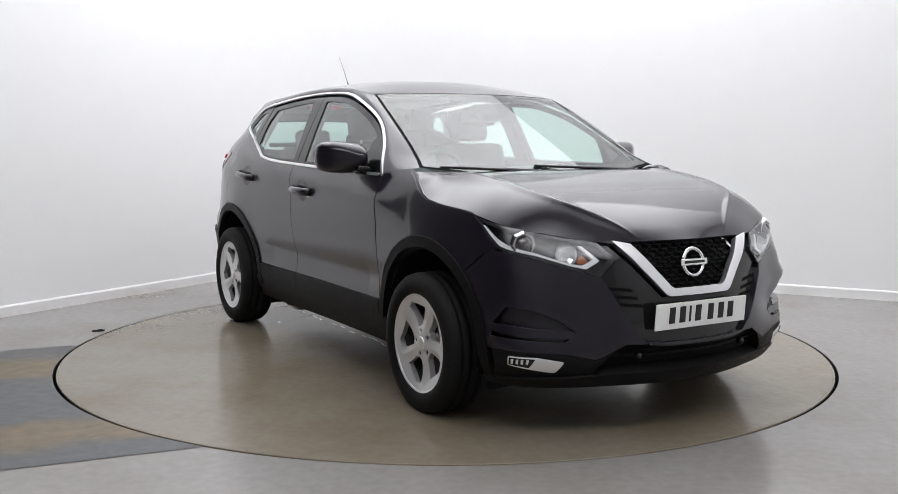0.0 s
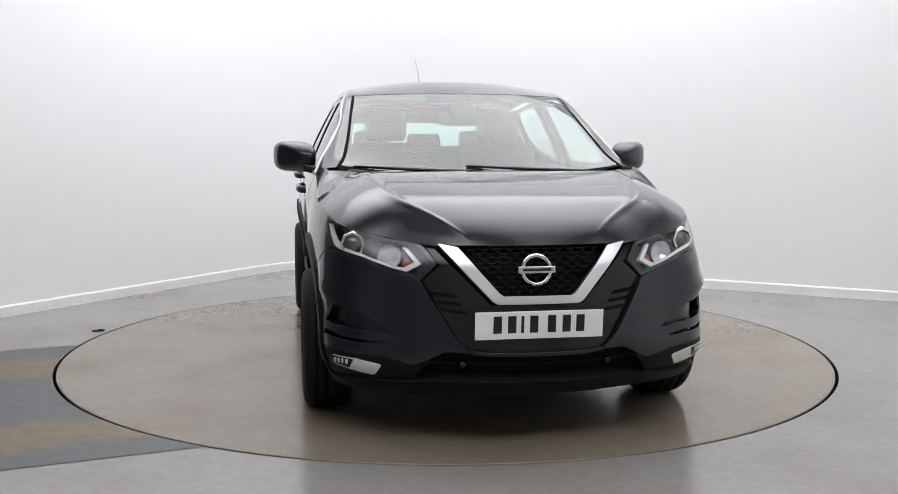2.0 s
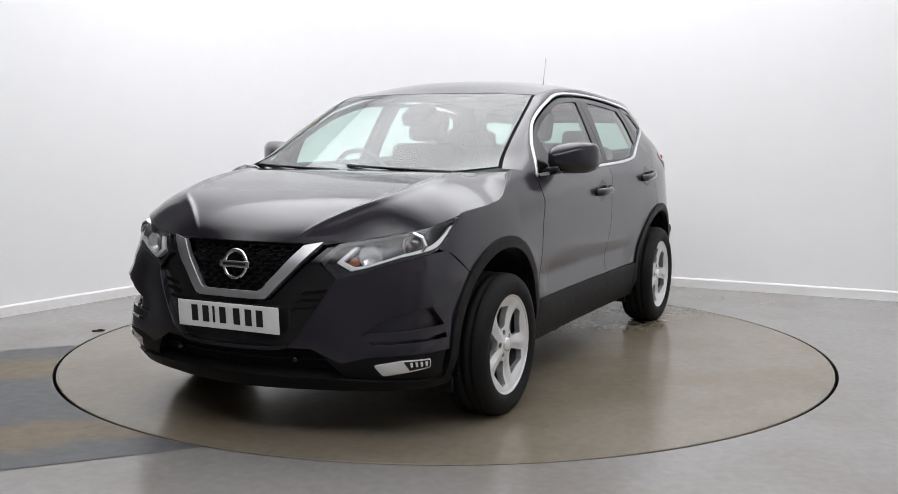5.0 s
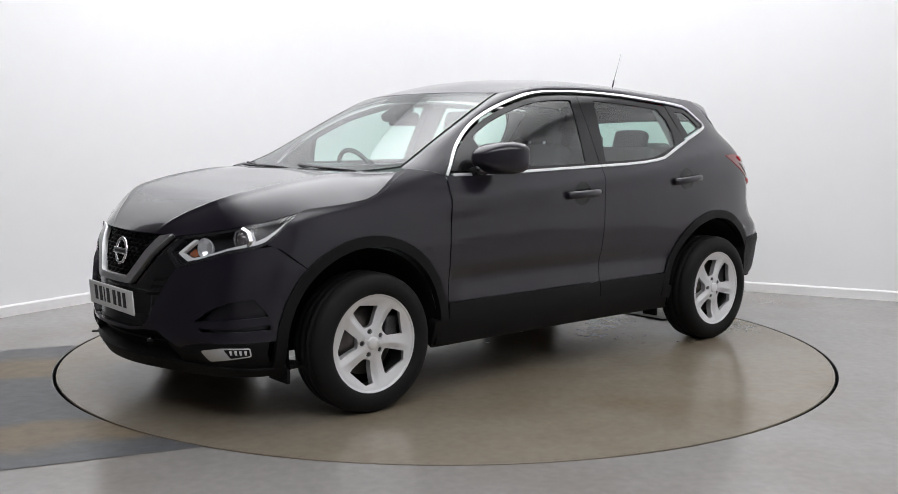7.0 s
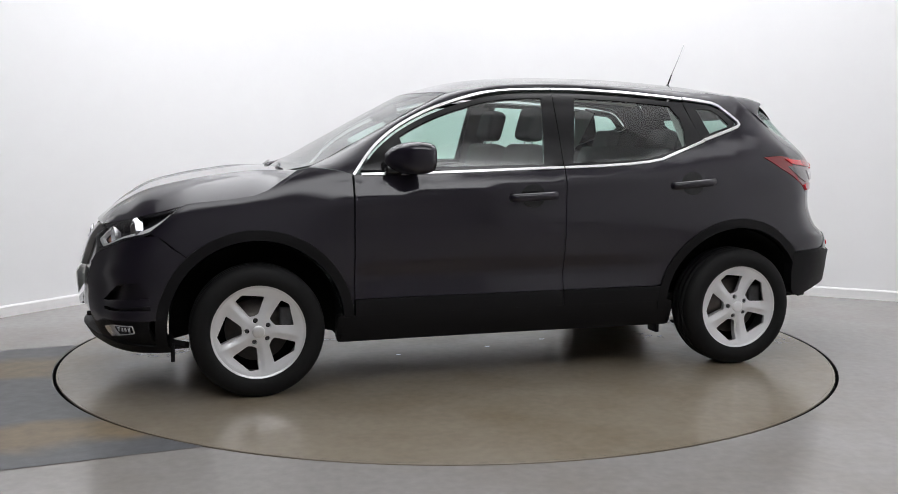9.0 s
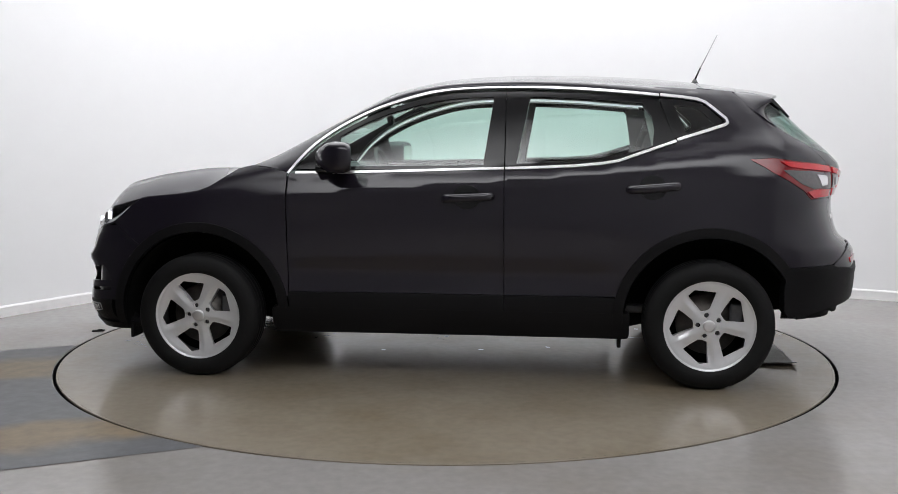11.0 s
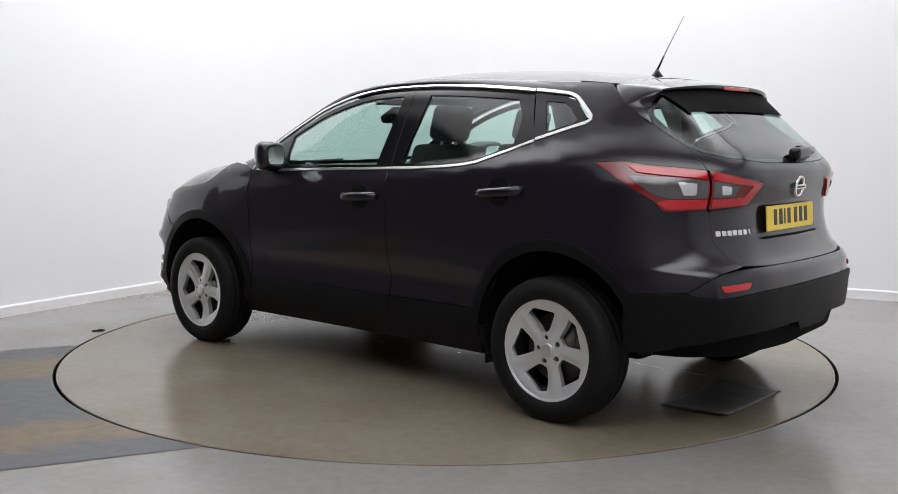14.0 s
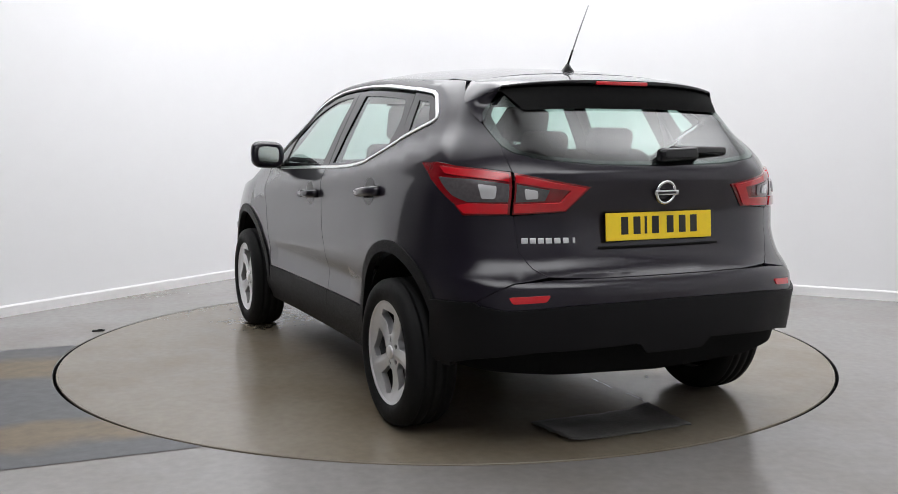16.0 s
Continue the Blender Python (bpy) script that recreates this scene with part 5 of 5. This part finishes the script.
panel("rear_valance", [(4.70, 0.48), (U_END, 0.48), (T - 4.70, 0.48), (T - 4.70, 0.40), (T - 4.9, 0.355), (T - 5.2, 0.335), (5.2, 0.335), (4.9, 0.355), (4.70, 0.40)], around, DARK, "black recessed lower valance", lift=-0.045, depth=0.05)
panel("lower_rear_bumper", low_poly, around, PLASTIC, "matt black lower rear bumper", lift_of=low_form, depth=0.06)
for flip in (1, -1):
    panel("reflector", rounded([(4.865, 0.655), (5.02, 0.664), (5.005, 0.640), (4.88, 0.632)], 0.008), around, RED_LENS, "red rear reflector", flip, rb, lift=0.010, depth=0.008, step=0.02)
# rear wiper
wp = carpart("rear_wiper", soft_box((0.030, 0.33, 0.034), (-2.005, -0.205, 1.208), 0.015, 3, pose(0, 0, 0, 1, 0, 10)), GLOSS_BLACK, "black rear wiper")
carpart("wiper_cap", soft_box((0.055, 0.20, 0.056), (-2.032, -0.080, 1.192), 0.024, 4, pose(0, 0, 0, -2, 0, 6)), GLOSS_BLACK, "", wp)

# aerial
v, f = lathe([(0.034, 0), (0.030, 0.012), (0.016, 0.03), (0.008, 0.045), (0.0, 0.046)], 20, "z")
ae = carpart("aerial", mesh_from("aerial", [Vector(q) + Vector((-1.335, 0.016, 1.553)) for q in v], f), GLOSS_BLACK, "thin roof aerial")
v, f = tube([(-1.335, 0.016, 1.59), (-1.365, 0.008, 1.66)], 0.0055, 8, 0.0045)
carpart("mast_foot", mesh_from("mast_foot", v, f), GLOSS_BLACK, "", ae)
v, f = tube([(-1.365, 0.008, 1.66), (-1.41, 0, 1.75), (-1.458, -0.012, 1.848)], 0.0033, 8, 0.0026)
carpart("mast", mesh_from("mast", v, f), MAST_STEEL, "bare metal mast", ae)

# front wipers and cowl
carpart("cowl", soft_box((0.14, 1.36, 0.03), (1.13, 0, 1.062), 0.01), PLASTIC, "black scuttle panel")
for y0, y1 in ((0.52, -0.10), (-0.12, -0.66)):
    v, f = tube([(1.155, y0, 1.093), (1.15, (y0 + y1) / 2, 1.105), (1.10, y1, 1.118)], 0.009, 8, 0.006)
    carpart("wiper", mesh_from("wiper", v, f), GLOSS_BLACK, "black windscreen wiper")

# ---- inner shell and underside ----
for flip in (1, -1):
    panel("inner_side", [(0.87, 0.26), (0.87, 1.05), (-0.3, 1.08), (-0.87, 1.10), (-0.87, 0.26)], flank, TRIM, "dark inner door trim", flip, lift=-0.06, depth=0)
    panel("inner_quarter", [(-0.85, 0.80), (-0.85, 1.10), (-1.15, 1.22), (-1.55, 1.25), (-1.78, 1.15), (-1.78, 0.80)], flank, TRIM, "dark inner side trim", flip, lift=-0.05, depth=0)
    panel("inner_pillar", [(-1.07, 1.24), (-1.13, 1.45), (-1.05, 1.47), (-0.99, 1.46), (-1.04, 1.2)], flank, HEADLINER, "pale pillar trim", flip, lift=-0.045, depth=0)
    panel("inner_pillar", [(-0.20, 1.09), (-0.235, 1.48), (-0.36, 1.49), (-0.34, 1.10)], flank, TRIM, "dark pillar trim", flip, lift=-0.045, depth=0)
panel("nose_liner", [(-1.02, 0.80), (-0.4, 0.79), (0.4, 0.79), (1.02, 0.80), (1.02, 0.24), (-1.02, 0.24)], around, DARK, "dark structure behind the bumper", lift=-0.075, depth=0)
panel("tail_liner", [(4.5, 1.12), (U_END, 1.12), (T - 4.5, 1.12), (T - 4.5, 0.33), (U_END, 0.29), (4.5, 0.33)], around, DARK, "dark structure behind the tailgate", lift=-0.075, depth=0)
bm = bmesh.new()
box(bm, (3.3, 1.14, 0.10), (0.05, 0, 0.31), 0.03)
box(bm, (1.75, 1.56, 0.10), (0.0, 0, 0.285), 0.03)
carpart("underbody", bm, DARK, "dark underbody")
for x in (1.45, -1.45):
    carpart("inner_structure", soft_box((0.75, 1.08, 0.38), (x, 0, 0.57), 0.05), DARK, "dark inner structure")
bm = bmesh.new()
box(bm, (0.40, 0.42, 0.09), (-1.78, 0.18, 0.385), 0.03)
carpart("silencer", bm, DARK, "exhaust silencer")
for flip in (1, -1):
    for x, w in ((-0.885, 0.10), (1.725, 0.16)):
        carpart("air_deflector", soft_box((0.02, w, 0.09), (x, flip * 0.74, 0.225), 0.006), PLASTIC, "black rubber flap ahead of the wheel")


# ---- wheels ----
def wheel_meshes():
    out = {}
    # tyre: outside is +y
    w = 0.1075
    prof = [(0.232, -0.085), (0.244, -0.098), (0.272, -w - 0.004), (0.30, -w), (0.327, -0.098), (0.340, -0.080), (0.3445, -0.060)]
    tread = []
    for y in (-0.045, 0.0, 0.045):
        tread += [(0.345, y - 0.010), (0.337, y - 0.006), (0.337, y + 0.006), (0.345, y + 0.010)]
    prof = prof + tread + [(r, -y) for r, y in prof[::-1]]
    out["tyre"] = mesh_from("tyre", *[(v, [t[::-1] for t in f]) for v, f in [lathe(prof, 96)]][0])
    # outer lip, and the barrel behind the face, coloured dark for the shade in there
    v, f = lathe([(0.2055, 0.060), (0.2062, 0.090), (0.2085, 0.0925), (0.222, 0.0985), (0.2285, 0.097), (0.2285, 0.088), (0.222, 0.082)], 80)
    lip = mesh_from("lip", v, f)
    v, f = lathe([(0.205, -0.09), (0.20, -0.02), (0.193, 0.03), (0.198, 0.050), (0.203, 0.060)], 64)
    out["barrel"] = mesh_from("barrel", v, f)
    # the face: five broad creased spokes between five slanted windows
    ring = lambda r, deg: (r * math.cos(radians(deg)), r * math.sin(radians(deg)))
    holes = []
    for k in range(5):
        c = 220 + 72 * k
        holes.append(rounded([ring(0.081, c + 15), ring(0.073, c), ring(0.077, c - 17), ring(0.176, c - 22), ring(0.187, c - 9), ring(0.164, c + 25)], 0.007))
        holes.append([(ring(0.053, c)[0] + p[0], ring(0.053, c)[1] + p[1]) for p in (ring(0.0130, 30 * j) for j in range(12))])

    def height(x, z):
        r, th = np.hypot(x, z), np.degrees(np.arctan2(z, x))
        q = np.clip((r - 0.03) / 0.18, 0, 1)
        phi = np.mod(th - 256 + 36 - 8 * q, 72) - 36
        side = r * np.sin(np.radians(phi)) + 0.006 * q
        fall = np.minimum(np.where(side > 0, 0.55, 0.22) * (np.sqrt(side ** 2 + 9e-6) - 0.003), 0.010) * np.clip(q * 2.4, 0, 1) * np.clip((0.192 - r) / 0.05, 0, 1)
        return 0.077 - 0.006 * q + 0.020 * q ** 3 - fall

    def face(qs):
        x, z = qs[:, 0], qs[:, 1]
        e = 0.0012
        n = np.column_stack([-(height(x + e, z) - height(x - e, z)) / (2 * e), np.ones(len(x)), -(height(x, z + e) - height(x, z - e)) / (2 * e)])
        return np.column_stack([x, height(x, z), z]), n / np.linalg.norm(n, axis=1)[:, None]

    outer = [ring(0.206, 4.5 * j) for j in range(80)]
    me = sheet("rim", outer, face, holes=holes, depth=0.034, step=0.006)
    out["rim"], out["rim_lip"] = me, lip
    out["hub_cap"] = mesh_from("hub_cap", *lathe([(0, 0.0875), (0.020, 0.087), (0.026, 0.0855), (0.029, 0.082), (0.029, 0.075)], 32))
    out["wheel_nut"] = mesh_from("wheel_nut", *lathe([(0.0, 0.0690), (0.0078, 0.0690), (0.0088, 0.067), (0.0088, 0.04)], 6), smooth=False)
    out["nut_pocket"] = mesh_from("nut_pocket", *lathe([(0.016, 0.035), (0.016, 0.055), (0.0, 0.055)], 16))
    out["brake_disc"] = mesh_from("brake_disc", *lathe([(0.065, 0.045), (0.070, 0.012), (0.145, 0.010), (0.147, 0.004), (0.147, -0.014)], 48))
    bm = bmesh.new()
    box(bm, (0.07, 0.06, 0.15), (-0.135, 0.0, 0.03), 0.015)
    me = bpy.data.meshes.new("caliper")
    bm.to_mesh(me)
    bm.free()
    out["caliper"] = me
    out["back_plate"] = mesh_from("back_plate", *lathe([(0.0, -0.03), (0.198, -0.03), (0.2, -0.05)], 40))
    for name, me in out.items():
        grow = 0.945 if name == "tyre" else 1.062
        me.transform(Matrix.Diagonal((grow, 1, grow, 1)))
    return out


WM = wheel_meshes()
# barrel, nut pockets and back plate are dark for the shade inside the rim
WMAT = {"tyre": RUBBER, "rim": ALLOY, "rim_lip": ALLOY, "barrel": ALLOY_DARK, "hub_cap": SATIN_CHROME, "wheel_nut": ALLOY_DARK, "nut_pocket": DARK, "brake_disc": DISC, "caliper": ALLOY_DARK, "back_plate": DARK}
WLAB = {"tyre": "black rubber tyre", "rim": "silver five-spoke alloy rim", "brake_disc": "bare steel brake disc", "wheel_nut": "dark wheel nut", "hub_cap": "plain silver hub cap"}
for x, y in ((AXLE_F, 1), (AXLE_R, 1), (AXLE_F, -1), (AXLE_R, -1)):
    wheel = new("wheel")
    wheel.parent = car
    wheel["label"] = "silver alloy wheel with a black tyre"
    wheel.matrix_basis = pose(x + OFF.x, y * 0.815 + OFF.y, 0.3215 if x > 0 else 0.323, 0, 0, 0 if y == 1 else 180)
    for k, me in WM.items():
        if k in ("wheel_nut", "nut_pocket"):
            for q in range(5):
                a = radians(220 + 72 * q)
                nut = part(k, me, WMAT[k], wheel, WLAB.get(k, ""))
                nut.location = (0.0563 * math.cos(a), 0, 0.0563 * math.sin(a))
            continue
        part(k, me, WMAT[k], wheel, WLAB.get(k, ""))

# ---- cabin ----
def seat(x, y, name, w=0.50, label="black fabric front seat"):
    root = carpart(name, soft_box((0.50, w, 0.16), (x + 0.05, y, 0.62), 0.06, 4), FABRIC, label)
    lean = pose(0, 0, 0, 0, -16, 0)
    carpart("backrest", soft_box((0.13, w - 0.02, 0.60), (x - 0.24, y, 0.93), 0.055, 4, lean), FABRIC, "", root)
    carpart("headrest", soft_box((0.10, 0.26, 0.19), (x - 0.335, y, 1.335), 0.045, 4, lean), FABRIC, "", root)
    bm = bmesh.new()
    for dy in (-0.06, 0.06):
        box(bm, (0.012, 0.012, 0.12), (x - 0.315, y + dy, 1.235), 0, 1, lean)
    carpart("posts", bm, SATIN_CHROME, "", root)
    return root


for y in (0.36, -0.36):
    seat(0.05, y, "front_seat")
bench = carpart("rear_bench", soft_box((0.46, 1.26, 0.16), (-0.70, 0, 0.66), 0.06, 4), FABRIC, "black fabric rear bench")
carpart("backrest", soft_box((0.14, 1.24, 0.58), (-0.99, 0, 0.92), 0.05, 4, pose(0, 0, 0, 0, -20, 0)), FABRIC, "", bench)
for y in (0.38, 0, -0.38):
    carpart("headrest", soft_box((0.09, 0.24, 0.15), (-1.10, y, 1.235 if y else 1.215), 0.04, 4, pose(0, 0, 0, 0, -18, 0)), FABRIC, "", bench)
carpart("parcel_shelf", soft_box((0.62, 1.22, 0.03), (-1.46, 0, 1.06), 0.01), TRIM, "dark parcel shelf")
dash = carpart("dashboard", soft_box((0.46, 1.36, 0.22), (0.86, 0, 0.97), 0.07, 4, pose(0, 0, 0, 0, 8, 0)), TRIM, "dark plastic dashboard")
carpart("instrument_hood", soft_box((0.22, 0.36, 0.10), (0.72, -0.36, 1.06), 0.04, 4), TRIM, "", dash)
ring = []
for i in range(40):
    a = 2 * math.pi * i / 40
    ring.append((0, 0.185 * math.cos(a), 0.185 * math.sin(a)))
tv, tf = tube(ring + [ring[0]], 0.014, 8)
m = Matrix.Translation((0.52, -0.36, 1.015)) @ pose(0, 0, 0, 0, 22, 0)
sw = carpart("steering_wheel", mesh_from("steering_wheel", [m @ p for p in tv], tf), TRIM, "dark steering wheel")
bm = soft_box((0.04, 0.13, 0.12), (0, 0, 0), 0.02)
box(bm, (0.02, 0.34, 0.03), (0, 0, 0), 0.008)
box(bm, (0.02, 0.03, 0.17), (0, 0, -0.08), 0.008)
bmesh.ops.transform(bm, matrix=m, verts=bm.verts)
carpart("boss", bm, TRIM, "", sw)
carpart("rear_view_mirror", soft_box((0.035, 0.24, 0.075), (0.44, -0.02, 1.365), 0.02, 3, pose(0, 0, 0, 0, 10, 6)), GLOSS_BLACK, "dark interior mirror")
carpart("camera_housing", soft_box((0.14, 0.15, 0.05), (0.50, 0, 1.400), 0.02, 3, pose(0, 0, 0, 0, 28, 0)), DARK, "dark sensor housing behind the windscreen")
bm = bmesh.new()
box(bm, (2.1, 1.30, 0.04), (-0.15, 0, 0.36), 0.01)
box(bm, (0.9, 0.22, 0.30), (0.35, 0, 0.50), 0.03)
carpart("cabin_floor", bm, TRIM, "dark carpeted cabin floor")

# ---- things that ride on the turntable ----
verts, faces = [], []
nx, ny = 14, 20
for i in range(nx + 1):
    for j in range(ny + 1):
        x, y = -2.0 + 0.32 * i / nx, -0.27 + 0.63 * j / ny
        curl = 0.018 * max(0, (j / ny - 0.75) / 0.25) ** 2 * (1 - i / nx) + 0.018 * max(0, (0.2 - j / ny) / 0.2) ** 2 * (i / nx)
        verts.append((x + 0.02 * noise.noise((0, j * 0.4, 3)), y + 0.02 * noise.noise((i * 0.4, 0, 7)), 0.007 + curl + 0.004 * noise.noise((i * 0.3, j * 0.3, 1))))
for i in range(nx):
    for j in range(ny):
        a = i * (ny + 1) + j
        faces.append((a, a + ny + 1, a + ny + 2, a + 1))
me = mesh_from("rubber_mat", verts, faces)
floor_mat = thing("rubber_mat", me, MAT_RUBBER, "thin dark rubber mat with curled corners lying behind the car", "mat")
sol = floor_mat.modifiers.new("thickness", "SOLIDIFY")
sol.thickness, sol.offset = 0.005, -1

# flaked paint along the turntable's seam
random.seed(5)
bm = bmesh.new()
x = -1.58
while x < 1.1:
    run = random.uniform(0.05, 0.22)
    n = max(3, int(run / 0.02))
    rows = []
    for i in range(n + 1):
        q = x + run * i / n
        y = -0.325 + 0.035 * noise.noise((q * 4, 0, 0)) + 0.012 * noise.noise((q * 25, 3, 0))
        w = random.uniform(0.0012, 0.0055) * (0.3 if i in (0, n) else 1)
        rows.append((bm.verts.new((q, y - w, 0.003)), bm.verts.new((q, y + w, 0.003))))
    for a, b in zip(rows, rows[1:]):
        bm.faces.new((a[0], b[0], b[1], a[1]))
    x += run + random.uniform(0.01, 0.16)
for px, py in ((-0.224, 0.133), (-0.62, 0.02), (0.35, 0.21), (0.9, -0.55), (-1.2, -0.62)):
    ring = [bm.verts.new((px + 0.022 * math.cos(a) * random.uniform(0.5, 1), py + 0.012 * math.sin(a) * random.uniform(0.5, 1), 0.003)) for a in np.linspace(0, 2 * math.pi, 7, endpoint=False)]
    bm.faces.new(ring)
flakes = thing("paint_flakes", bm, WORN_PAINT, "thin pale line of flaked floor paint across the turntable", "paint flakes", "stuff")


# ---- what turns ----
def motions():
    rows = [(t, pose(0, 0, 0, 0, 0, -90 - a)) for t, a in TURN]
    for ob in (turntable, car, floor_mat, flakes):
        walk(ob, rows)


motions()
